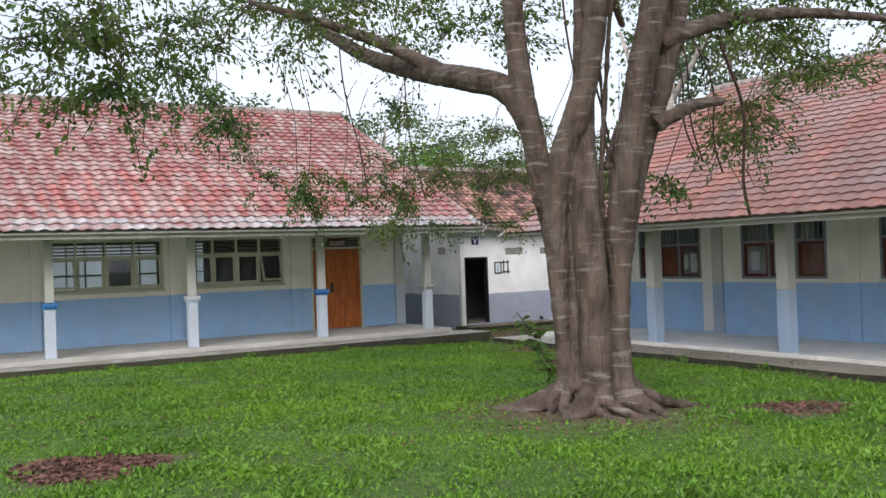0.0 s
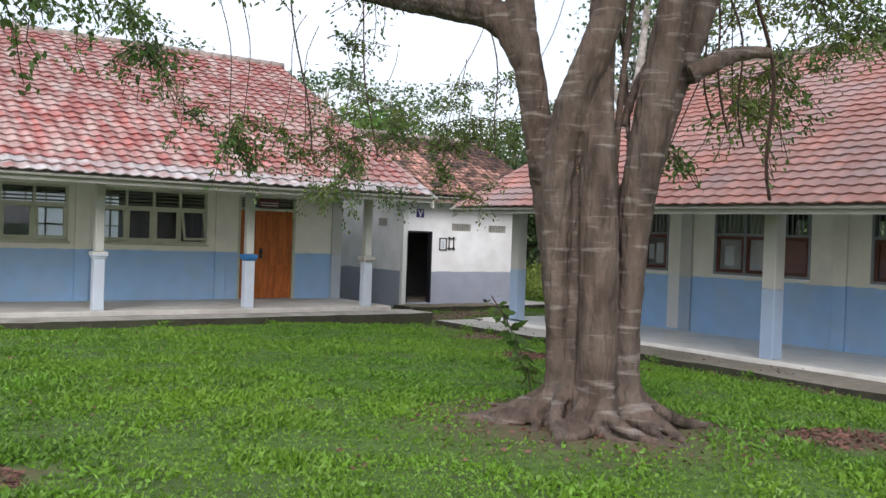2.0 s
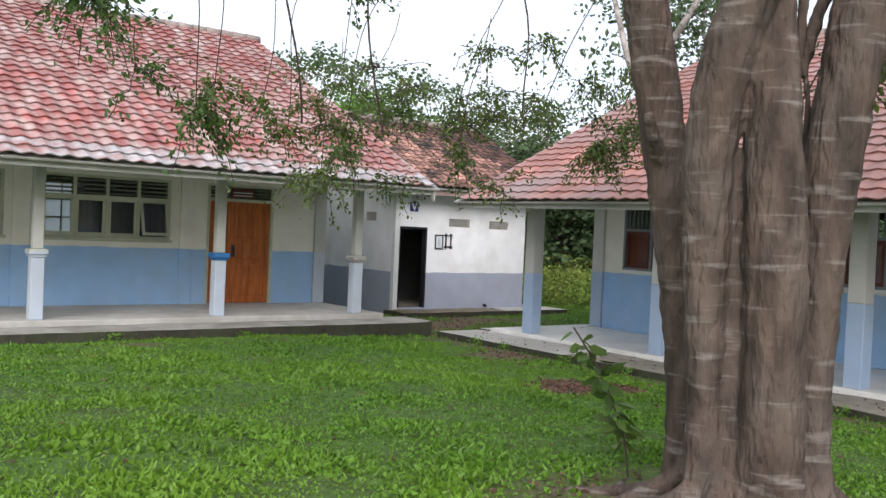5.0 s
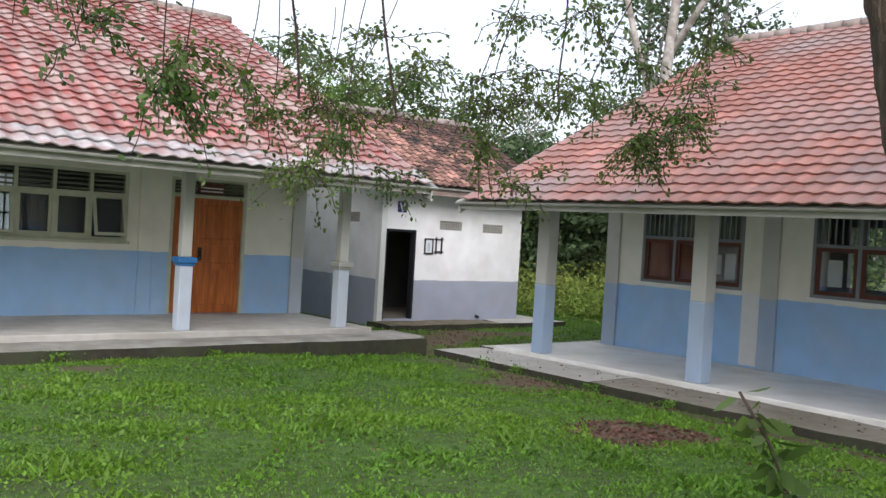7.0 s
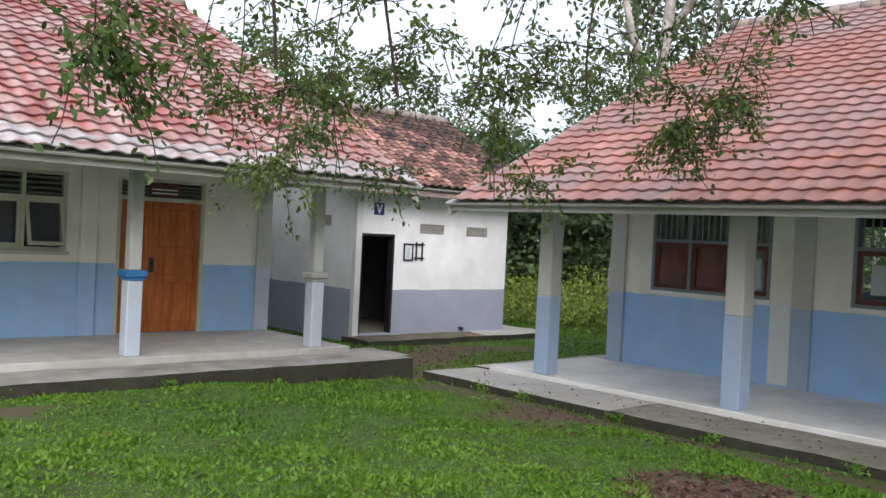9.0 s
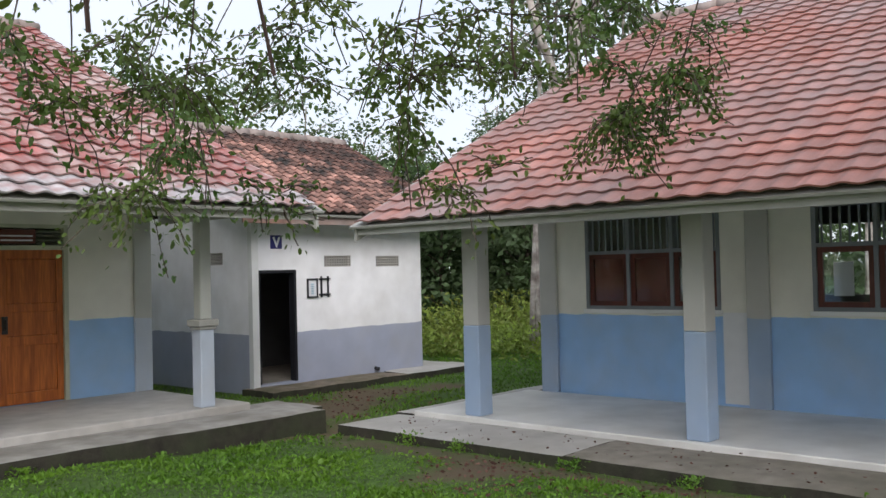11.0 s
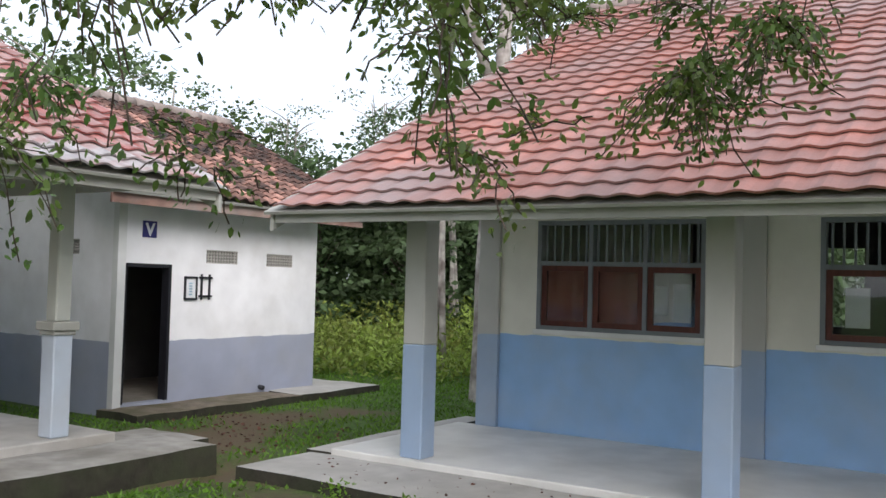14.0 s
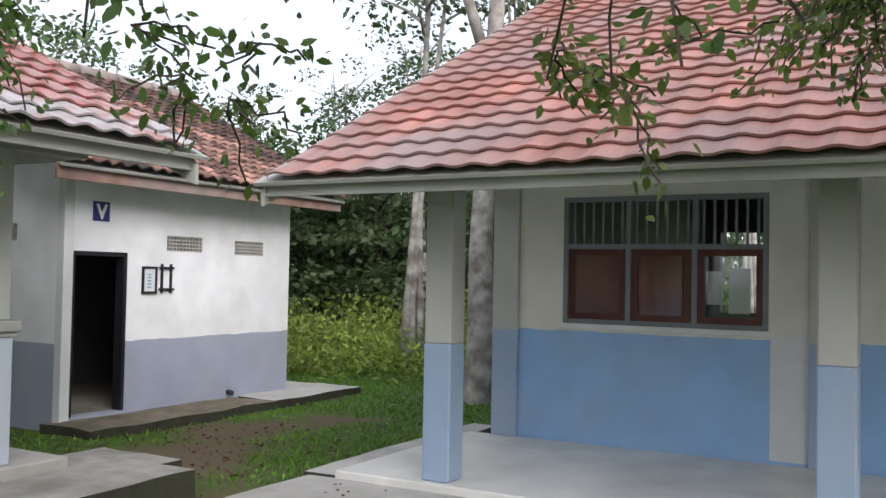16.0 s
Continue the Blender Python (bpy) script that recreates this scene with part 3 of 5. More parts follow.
def louvre_window(x0, x1, z0, z1, y, lights, open_ones, darkened, label):
    """A green timber window: louvres over glazed casements."""
    ob = empty("window_1", ((x0 + x1) / 2, y, z0), label, "window", "louvred windows", "structure")
    f = bmesh.new()
    w, bar = 0.055, z0 + (z1 - z0) * 0.66
    for a, b in ((x0, x0 + w), (x1 - w, x1)):
        box(f, a, b, y + 0.02, y + 0.13, z0, z1)
    for c, d in ((z0, z0 + w), (z1 - w, z1), (bar - w / 2, bar + w / 2)):
        box(f, x0 + w, x1 - w, y + 0.022, y + 0.128, c, d)
    step = (x1 - x0 - w) / lights
    for k in range(1, lights):
        a = x0 + k * step
        box(f, a, a + w, y + 0.018, y + 0.132, z0 + w, bar - w / 2)
        box(f, a, a + w, y + 0.018, y + 0.132, bar + w / 2, z1 - w)
    under(ob, part("window_frame", f, M_GREEN))
    under(ob, part("window_sill", one_box(x0 - 0.04, x1 + 0.04, y - 0.05, y + 0.02, z0 - 0.05, z0, bevel=0.008), M_GREEN))
    for k in range(lights):
        a, b = x0 + k * step + w, x0 + (k + 1) * step
        for j in range(4):
            zc = bar + w / 2 + (j + 0.5) * (z1 - w - bar - w / 2) / 4
            s = bmesh.new()
            box(s, a, b, -0.03, 0.03, -0.005, 0.005)
            bmesh.ops.transform(s, matrix=Matrix.Translation((0, y + 0.075, zc)) @ Matrix.Rotation(radians(28), 4, "X"), verts=s.verts)
            under(ob, part("louvre", s, M_LOUVRE))
        swing = open_ones.get(k, 0)
        c = bmesh.new()
        cz0, cz1, fw = z0 + w, bar - w / 2, 0.05
        for p, q in ((0, fw), (b - a - fw, b - a)):
            box(c, p, q, -0.02, 0.02, 0, cz1 - cz0)
        for p, q in ((0, fw), (cz1 - cz0 - fw, cz1 - cz0)):
            box(c, fw, b - a - fw, -0.018, 0.018, p, q)
        turn = Matrix.Translation((a, y + 0.06, cz1)) @ Matrix.Rotation(radians(-swing), 4, "X") @ Matrix.Translation((0, 0, cz0 - cz1))
        bmesh.ops.transform(c, matrix=turn, verts=c.verts)
        cas = under(ob, part("casement", c, M_GREEN))
        g = bmesh.new()
        box(g, fw, b - a - fw, -0.003, 0.003, fw, cz1 - cz0 - fw)
        bmesh.ops.transform(g, matrix=turn, verts=g.verts)
        pane = under(ob, part("pane", g, glass))
        pane.visible_shadow = False
        # dark sheet behind the pane: curtain cloth and the dim room in one colour
        if k in darkened:
            d = bmesh.new()
            for j in range(9):
                p, q = a + 0.02 + j * (b - a - 0.04) / 9, a + 0.02 + (j + 1) * (b - a - 0.04) / 9
                box(d, p, q, y + 0.15 + 0.012 * (j % 2), y + 0.158 + 0.012 * (j % 2), cz0, cz1)
            under(ob, part("curtain", d, M_PANE_SHADE, label="dark blue pleated sheet for cloth and room shade behind the pane"))
    return ob


# Dark blue of the pane sheets, with the room's shade in the colour.
M_PANE_SHADE = material("dark_blue_cloth_and_shade", (0.035, 0.04, 0.065), 0.9, 0.2, 12)
for k, (x0, x1, z0, z1) in enumerate(A_WIN):
    louvre_window(x0, x1, z0, z1, AY, 4, {0: {}, 1: {}, 2: {0: 16, 3: 10}, 3: {3: 18, 0: 8}}[k], (1, 3) if k == 3 else (2,), "pale green timber window with louvres over glazed casements")


def panel_door(x0, x1, z0, z1, y, top):
    ob = empty("door_1", ((x0 + x1) / 2, y, z0), "closed varnished orange wooden double door under a louvred transom", "door", "", "structure")
    f = bmesh.new()
    for a, b in ((x0, x0 + 0.06), (x1 - 0.06, x1)):
        box(f, a, b, y, y + 0.14, z0, top)
    box(f, x0 + 0.06, x1 - 0.06, y + 0.002, y + 0.138, z1, z1 + 0.06)
    box(f, x0 + 0.06, x1 - 0.06, y + 0.002, y + 0.138, top - 0.05, top)
    under(ob, part("door_frame", f, M_GREEN))
    split = x0 + 0.06 + (x1 - x0 - 0.12) * 0.36
    for a, b in ((x0 + 0.062, split - 0.002), (split + 0.002, x1 - 0.062)):
        d = bmesh.new()
        st = 0.09
        box(d, a, a + st, y + 0.05, y + 0.09, z0 + 0.01, z1)
        box(d, b - st, b, y + 0.05, y + 0.09, z0 + 0.01, z1)
        for c, e in ((z0 + 0.01, z0 + 0.16), (z0 + 0.80, z0 + 0.92), (z0 + 1.25, z0 + 1.36), (z1 - 0.12, z1)):
            box(d, a + st, b - st, y + 0.051, y + 0.089, c, e)
        leaf = under(ob, part("door_leaf", d, M_DOOR))
        for c, e in ((z0 + 0.16, z0 + 0.80), (z0 + 0.92, z0 + 1.25), (z0 + 1.36, z1 - 0.12)):
            under(ob, part("door_panel", one_box(a + st, b - st, y + 0.062, y + 0.08, c, e, bevel=0.008), M_DOOR))
    h = bmesh.new()
    tube(h, [(split + 0.06, y + 0.05, z0 + 1.02), (split + 0.06, y + 0.0, z0 + 1.02), (split + 0.06, y + 0.0, z0 + 1.16), (split + 0.06, y + 0.05, z0 + 1.16)], [0.012] * 4, 6)
    box(h, split + 0.02, split + 0.10, y + 0.04, y + 0.052, z0 + 0.96, z0 + 1.2)
    under(ob, part("door_handle", h, M_METAL, label="dark metal pull handle and lock plate"))
    for j in range(4):
        zc = z1 + 0.09 + j * (top - 0.05 - z1 - 0.06) / 4
        for a, b in ((x0 + 0.06, x0 + 0.50), (x1 - 0.42, x1 - 0.06)):
            s = bmesh.new()
            box(s, a, b, -0.04, 0.04, -0.006, 0.006)
            bmesh.ops.transform(s, matrix=Matrix.Translation((0, y + 0.07, zc)) @ Matrix.Rotation(radians(28), 4, "X"), verts=s.verts)
            under(ob, part("louvre", s, M_LOUVRE))
    sg = bmesh.new()
    box(sg, x0 + 0.52, x1 - 0.44, y + 0.03, y + 0.05, z1 + 0.08, top - 0.07)
    plate = under(ob, part("name_plate", sg, M_BROWN, label="dark red name plate with illegible lettering"))
    ln = bmesh.new()
    for j in range(2):
        box(ln, x0 + 0.56, x1 - 0.48, y + 0.026, y + 0.0299, z1 + 0.12 + j * 0.06, z1 + 0.14 + j * 0.06)
    under(ob, part("lettering", ln, M_PAPER))
    return ob


panel_door(*A_DOOR[:2], AF, 2.28, AY, 2.63)

roof_slope("roof_north", (AX0 - 0.3, 18.26, 2.70), (1, 0, 0), (0, 8.24, 3.95), 12.93 - AX0 + 0.3, 9.14, 0.27, 0.315, 0.036, 0.034, M_ROOF_A, Vector((6.5, 17, 3.5)), 0.003, M_EAVE_PALE, 2)
rb = back_slope("roof_north_back", [(AX0 - 0.3, 26.5, 6.64), (12.9, 26.5, 6.64), (12.9, 30.6, 4.65), (AX0 - 0.3, 30.6, 4.65)], M_ROOF_A)
ridge_caps(rb, (AX0 - 0.3, 26.5, 6.66), (12.9, 26.5, 6.66), 0.12, M_RIDGE)

# ==== block with the brown windows ====
BX, BY0, BY1, BF = 16.14, -12.0, 17.13, 0.055
B_WIN = [(14.35 - 3.25 * k, 16.38 - 3.25 * k, 1.265, 2.56) for k in range(5)]
B_WIN[1] = (11.03, 13.18, 1.265, 2.56)
wall("wall_east", "y", BY0, BY1, BX, BX + 0.18, -0.3, 3.9, B_WIN, M_WALL_B)
BBACK = [(10.9, 13.3, 1.2, 2.6), (13.9, 16.5, 1.2, 2.6), (7.6, 10.1, 1.2, 2.6)]
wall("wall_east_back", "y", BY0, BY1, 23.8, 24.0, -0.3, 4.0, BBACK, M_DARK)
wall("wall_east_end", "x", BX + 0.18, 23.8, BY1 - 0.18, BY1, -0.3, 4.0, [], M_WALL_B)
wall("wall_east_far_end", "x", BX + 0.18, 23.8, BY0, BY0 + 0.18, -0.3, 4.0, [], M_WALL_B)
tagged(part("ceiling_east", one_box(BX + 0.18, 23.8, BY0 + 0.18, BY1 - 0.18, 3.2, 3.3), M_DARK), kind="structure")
tagged(part("floor_east_rooms", one_box(BX, 24.0, BY0, BY1, -0.4, BF - 0.004), M_CONCRETE), kind="structure")
tagged(part("floor_east_verandah", one_box(13.66, BX, BY0, 17.45, -0.4, BF, bevel=0.012), M_FLOOR), kind="structure")
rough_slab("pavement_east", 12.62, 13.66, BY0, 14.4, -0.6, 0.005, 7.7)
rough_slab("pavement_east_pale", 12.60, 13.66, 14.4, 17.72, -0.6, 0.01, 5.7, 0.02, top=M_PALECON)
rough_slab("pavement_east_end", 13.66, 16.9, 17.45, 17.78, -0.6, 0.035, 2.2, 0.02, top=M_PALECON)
for k, (y0, y1) in enumerate(((16.87, 17.16), (13.70, 13.99), (10.30, 10.56), (7.1, 7.36), (3.9, 4.16))):
    tagged(part("pilaster", one_box(BX - 0.06, BX, y0, y1, BF, 2.75, bevel=0.006), M_COL_B if k < 2 else M_WALL_B), kind="structure")
tagged(part("trim_unpainted_patch", one_box(BX - 0.005, BX, 13.99, 14.33, BF + 0.03, 1.24), M_PATCH), kind="structure")


def plain_column(x, y, z, top, width):
    ob = empty("verandah_column", (x, y, z), "square plastered verandah column, grey above pale blue", "column", "columns of the window block")
    h = width / 2
    b = bmesh.new()
    box(b, -h, h, -h, h, 0, 1.12 - z + 0.05, bevel=0.012)
    part("lower_shaft", b, M_COL_B, ob)
    b = bmesh.new()
    box(b, -h + 0.003, h - 0.003, -h + 0.003, h - 0.003, 1.17 - z, top - z, bevel=0.012)
    part("upper_shaft", b, M_COL_B, ob)
    return ob


for cy in (16.51, 13.5, 10.2, 7.0, 3.8, 0.6, -2.6):
    plain_column(13.86, cy, BF, 2.44, 0.25)
tagged(part("beam_east", one_box(13.75, 13.97, BY0, 17.3, 2.44, 2.66), M_BEAM), kind="structure")
tagged(part("soffit_east", one_box(13.97, BX, BY0, 17.3, 2.68, 2.72), M_WHITE), kind="structure")
tagged(part("trim_east_verandah_end", one_box(13.97, BX, 17.25, 17.3, 2.66, 2.98), M_BEAM), kind="structure")
tagged(part("fascia_east", one_box(12.92, 12.96, BY0, 17.66, 2.33, 2.44), M_BEAM), kind="structure")
sl_b = (6.42 - 2.44) / (20.4 - 12.87)
bb = bmesh.new()
q = [bb.verts.new(c) for y in (17.64, 17.68) for c in ((12.9, y, 2.25), (20.4, y, 2.25 + sl_b * 7.5), (20.4, y, 2.42 + sl_b * 7.5), (12.9, y, 2.42))]
for f in ((3, 2, 1, 0), (4, 5, 6, 7), (1, 5, 4, 0), (2, 6, 5, 1), (3, 7, 6, 2), (0, 4, 7, 3)):
    bb.faces.new([q[i] for i in f])
tagged(part("trim_east_barge_board", bb, M_BEAM), kind="structure")
gable("wall_east_gable", "y", BY1 - 0.18, 0.18, 16.6, 24.0, 3.95, 6.1, M_WALL_B)


def barred_window(y0, y1, z0, z1, x, boards):
    """Brown sashes below a band of upright bars in a grey frame."""
    ob = empty("window_2", (x, (y0 + y1) / 2, z0), "red-brown timber window with upright bars over glazed sashes", "window", "barred windows", "structure")
    w, bar = 0.05, z0 + (z1 - z0) * 0.61
    f = bmesh.new()
    for a, b in ((y0, y0 + w), (y1 - w, y1)):
        box(f, x - 0.01, x + 0.12, a, b, z0, z1)
    for c, d in ((z0, z0 + w), (z1 - w, z1), (bar - w / 2, bar + w / 2)):
        box(f, x - 0.008, x + 0.118, y0 + w, y1 - w, c, d)
    step = (y1 - y0 - w) / 3
    for k in (1, 2):
        a = y0 + k * step
        box(f, x - 0.006, x + 0.116, a, a + w, z0 + w, bar - w / 2)
        box(f, x - 0.006, x + 0.116, a, a + w, bar + w / 2, z1 - w)
    under(ob, part("window_frame", f, M_GREYFRAME))
    under(ob, part("window_sill", one_box(x - 0.045, x - 0.01, y0 - 0.03, y1 + 0.03, z0 - 0.05, z0 + 0.004, bevel=0.006), M_WHITE))
    for k in range(3):
        a, b = y0 + k * step + w, y0 + (k + 1) * step
        for j in range(6):
            yc = a + (j + 0.5) * (b - a) / 6
            under(ob, part("bar", one_box(x + 0.04, x + 0.055, yc - 0.012, yc + 0.012, bar + w / 2, z1 - w), M_GREYFRAME))
        s = bmesh.new()
        fw = 0.065
        for p, r in ((a, a + fw), (b - fw, b)):
            box(s, x + 0.02, x + 0.06, p, r, z0 + w, bar - w / 2)
        for p, r in ((z0 + w, z0 + w + fw), (bar - w / 2 - fw, bar - w / 2)):
            box(s, x + 0.022, x + 0.058, a + fw, b - fw, p, r)
        under(ob, part("sash", s, M_BROWN))
        g = under(ob, part("pane", one_box(x + 0.036, x + 0.042, a + fw, b - fw, z0 + w + fw, bar - w / 2 - fw), glass))
        g.visible_shadow = False
        if k in boards:
            under(ob, part("board", one_box(x + 0.062, x + 0.08, a, b, z0 + w, bar - w / 2), M_BOARD))
    return ob


for k, (y0, y1, z0, z1) in enumerate(B_WIN):
    barred_window(y0, y1, z0, z1, BX, (1, 2) if k == 0 else ((0,) if k == 1 else (0, 1, 2)))
# White sheets added for bright windows beyond the room, and for paper.
for k, (y0, y1, z0, z1) in enumerate(((14.52, 14.72, 1.42, 1.85), (14.78, 14.93, 1.5, 1.82), (12.72, 12.95, 1.45, 1.85))):
    tagged(part("paper_notice", one_box(BX + 0.044, BX + 0.047, y0, y1, z0, z1), M_PAPER), "white sheet inside the glass for paper and bright windows beyond", "notice", "notices on the glass")

roof_slope("roof_east", (12.83, BY0, 2.46), (0, 1, 0), (7.57, 0, 3.96), 17.72 - BY0, 8.54, 0.29, 0.30, 0.031, 0.024, M_ROOF_B, Vector((12, 13, 3)), 0.002)
rb = back_slope("roof_east_back", [(20.4, BY0, 6.42), (20.4, 17.7, 6.42), (25.0, 17.7, 4.0), (25.0, BY0, 4.0)], M_ROOF_B)
ridge_caps(rb, (20.4, BY0, 6.43), (20.4, 17.72, 6.43), 0.11, M_RIDGE)

# ==== white room with the open doorway ====
VX0, VX1, VY = 14.24, 18.28, 21.67
V_DOOR = (14.36, 15.17, 0.03, 1.94)
vents = [(15.80, 16.44, 1.98, 2.18), (17.07, 17.68, 1.97, 2.17)]
wall("wall_white", "x", VX0, VX1, VY, VY + 0.16, -0.4, 2.95, [V_DOOR] + vents, M_WALL_V)
wall("wall_white_west", "y", VY + 0.16, 27.6, VX0, VX0 + 0.16, -0.4, 2.95, [(22.5, 22.95, 2.05, 2.26)], M_WALL_V)
wall("wall_white_east", "y", VY + 0.16, 27.6, VX1 - 0.16, VX1, -0.4, 2.95, [], M_WALL_V)
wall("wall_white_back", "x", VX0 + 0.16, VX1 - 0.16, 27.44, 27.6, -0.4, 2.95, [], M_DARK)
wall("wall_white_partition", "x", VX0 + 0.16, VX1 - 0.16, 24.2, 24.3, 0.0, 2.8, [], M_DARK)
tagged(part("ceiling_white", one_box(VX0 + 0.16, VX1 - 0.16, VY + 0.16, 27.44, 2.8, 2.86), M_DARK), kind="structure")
tagged(part("floor_white_room", one_box(VX0 + 0.16, VX1 - 0.16, VY + 0.165, 27.4, -0.4, 0.028), M_CONCRETE), kind="structure")
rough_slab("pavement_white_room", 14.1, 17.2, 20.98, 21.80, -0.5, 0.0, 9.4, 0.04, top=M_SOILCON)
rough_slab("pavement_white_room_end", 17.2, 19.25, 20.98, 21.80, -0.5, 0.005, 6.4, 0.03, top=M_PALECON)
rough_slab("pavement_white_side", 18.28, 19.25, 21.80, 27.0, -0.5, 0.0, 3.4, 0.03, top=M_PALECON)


def vent_block(x0, x1, z0, z1, y, across=True, name_place=None):
    """A band of pierced vent blocks: upright and level ribs with small square holes."""
    ob = empty("vent_block", (x0, y, z0) if across else (y, x0, z0), "grey pierced concrete vent block set in the white wall", "vent", "vent blocks")
    bm = bmesh.new()
    n, r = max(4, int((x1 - x0) / 0.055)), 0.011

    def bit(a, b, c, d, inset):
        if across:
            box(bm, a, b, y + 0.01 + inset, y + 0.045, c, d)
        else:
            box(bm, y + 0.01 + inset, y + 0.045, a, b, c, d)
    for k in range(n + 1):
        a = x0 + k * (x1 - x0 - r) / n
        bit(a, a + r, z0, z1, 0)
    for j in range(5):
        c = z0 + j * (z1 - z0 - r * 1.4) / 4
        bit(x0, x1, c, c + r * 1.4, 0.002)
    under(ob, part("ribs", bm, M_PALECON))
    # black sheet added behind the ribs as the shade inside the holes
    back = one_box(x0, x1, y + 0.10, y + 0.11, z0, z1) if across else one_box(y + 0.10, y + 0.11, x0, x1, z0, z1)
    under(ob, part("backing", back, M_BLACK))
    return ob


for v in vents:
    vent_block(*v, VY)
vent_block(22.5, 22.95, 2.05, 2.26, VX0, False)
tagged(part("trim_door_threshold", one_box(V_DOOR[0], V_DOOR[1], VY + 0.012, VY + 0.163, 0.0, 0.029), M_CONCRETE), kind="structure")
dr = empty("door_2", (V_DOOR[0], VY, 0.03), "dark doorway with a black door leaf swung open into the room", "door", "", "structure")
f = bmesh.new()
for a, b in ((V_DOOR[0], V_DOOR[0] + 0.05), (V_DOOR[1] - 0.05, V_DOOR[1])):
    box(f, a, b, VY + 0.01, VY + 0.15, 0.03, 1.94)
box(f, V_DOOR[0] + 0.05, V_DOOR[1] - 0.05, VY + 0.012, VY + 0.148, 1.89, 1.94)
under(dr, part("door_frame", f, M_BLACK))
under(dr, part("door_leaf", one_box(V_DOOR[0] + 0.055, V_DOOR[0] + 0.095, VY + 0.16, VY + 0.86, 0.05, 1.88), M_BLACK))
tagged(part("trim_corner", one_box(VX0 - 0.012, VX0 + 0.12, VY - 0.012, VY + 0.1, -0.1, 2.9), M_WHITE), kind="structure")


for px, py in ((17.0, VY - 0.03),):
    pipe = tube(bmesh.new(), [(px, py - 0.06, 0.06), (px, py + 0.06, 0.075)], [0.035, 0.035], 10)
    smooth(tagged(part("drain_pipe", pipe, M_BLACK), "short black drain pipe at the foot of the wall", "pipe"))


def framed_notice(x0, x1, z0, z1, filled):
    ob = empty("framed_notice", ((x0 + x1) / 2, VY, z0), "black framed notice with pale blue print on the white wall" if filled else "empty black bamboo frame on the white wall", "frame", "frames by the doorway")
    b = bmesh.new()
    t, over = 0.028, 0.0 if filled else 0.035
    box(b, x0, x0 + t, VY - 0.025, VY - 0.003, z0 - over, z1 + over)
    box(b, x1 - t, x1, VY - 0.025, VY - 0.003, z0 - over, z1 + over)
    box(b, x0 - over, x1 + over, VY - 0.028, VY - 0.006, z0, z0 + t)
    box(b, x0 - over, x1 + over, VY - 0.028, VY - 0.006, z1 - t, z1)
    under(ob, part("moulding", b, M_BLACK))
    if filled:
        under(ob, part("sheet", one_box(x0 + t, x1 - t, VY - 0.012, VY - 0.004, z0 + t, z1 - t), M_PAPER))
        p = bmesh.new()
        for j in range(5):
            box(p, x0 + 0.09, x1 - 0.09, VY - 0.014, VY - 0.0125, z0 + 0.07 + j * 0.04, z0 + 0.09 + j * 0.04)
        under(ob, part("print", p, material("pale_blue_print", (0.25, 0.42, 0.55), 0.7)))
    return ob


framed_notice(15.39, 15.63, 1.44, 1.78, True)
framed_notice(15.70, 15.88, 1.48, 1.78, False)
sg = empty("class_sign", (14.74, VY, 2.3), "small navy blue sign with a white letter V", "sign")
under(sg, part("board", one_box(14.62, 14.86, VY - 0.016, VY - 0.002, 2.30, 2.53, bevel=0.003), M_NAVY))
txt = bpy.data.curves.new("letter", "FONT")
txt.body, txt.size, txt.extrude, txt.align_x, txt.offset = "V", 0.24, 0.002, "CENTER", 0.008
txt.materials.append(M_PAPER)
letter = new("letter", txt)
letter.matrix_world = pose(14.74, VY - 0.019, 2.33, 90, 0, 0)
under(sg, letter)
roof_slope("roof_white", (13.75, 21.12, 2.88), (1, 0, 0), (0, 3.5, 1.85), 18.95 - 13.75, 3.95, 0.21, 0.22, 0.028, 0.045, M_ROOF_V, Vector((15, 21, 3)), 0.012)
rb = back_slope("roof_white_back", [(13.75, 24.62, 4.72), (18.95, 24.62, 4.72), (18.95, 28.2, 2.85), (13.75, 28.2, 2.85)], M_ROOF_V)
ridge_caps(rb, (13.75, 24.62, 4.75), (18.95, 24.62, 4.75), 0.12, M_RIDGE)
tagged(part("fascia_white", one_box(13.75, 18.92, 21.2, 21.24, 2.70, 2.86), material("rusty_fascia", (0.25, 0.15, 0.12), 0.8, 0.3, 4, 0.2, 40, (0.4, 0.38, 0.36), 0.4)), kind="structure")
gable("wall_white_gable", "x", VX1 - 0.16, 0.16, 21.9, 27.4, 2.95, 4.5, M_WALL_V)

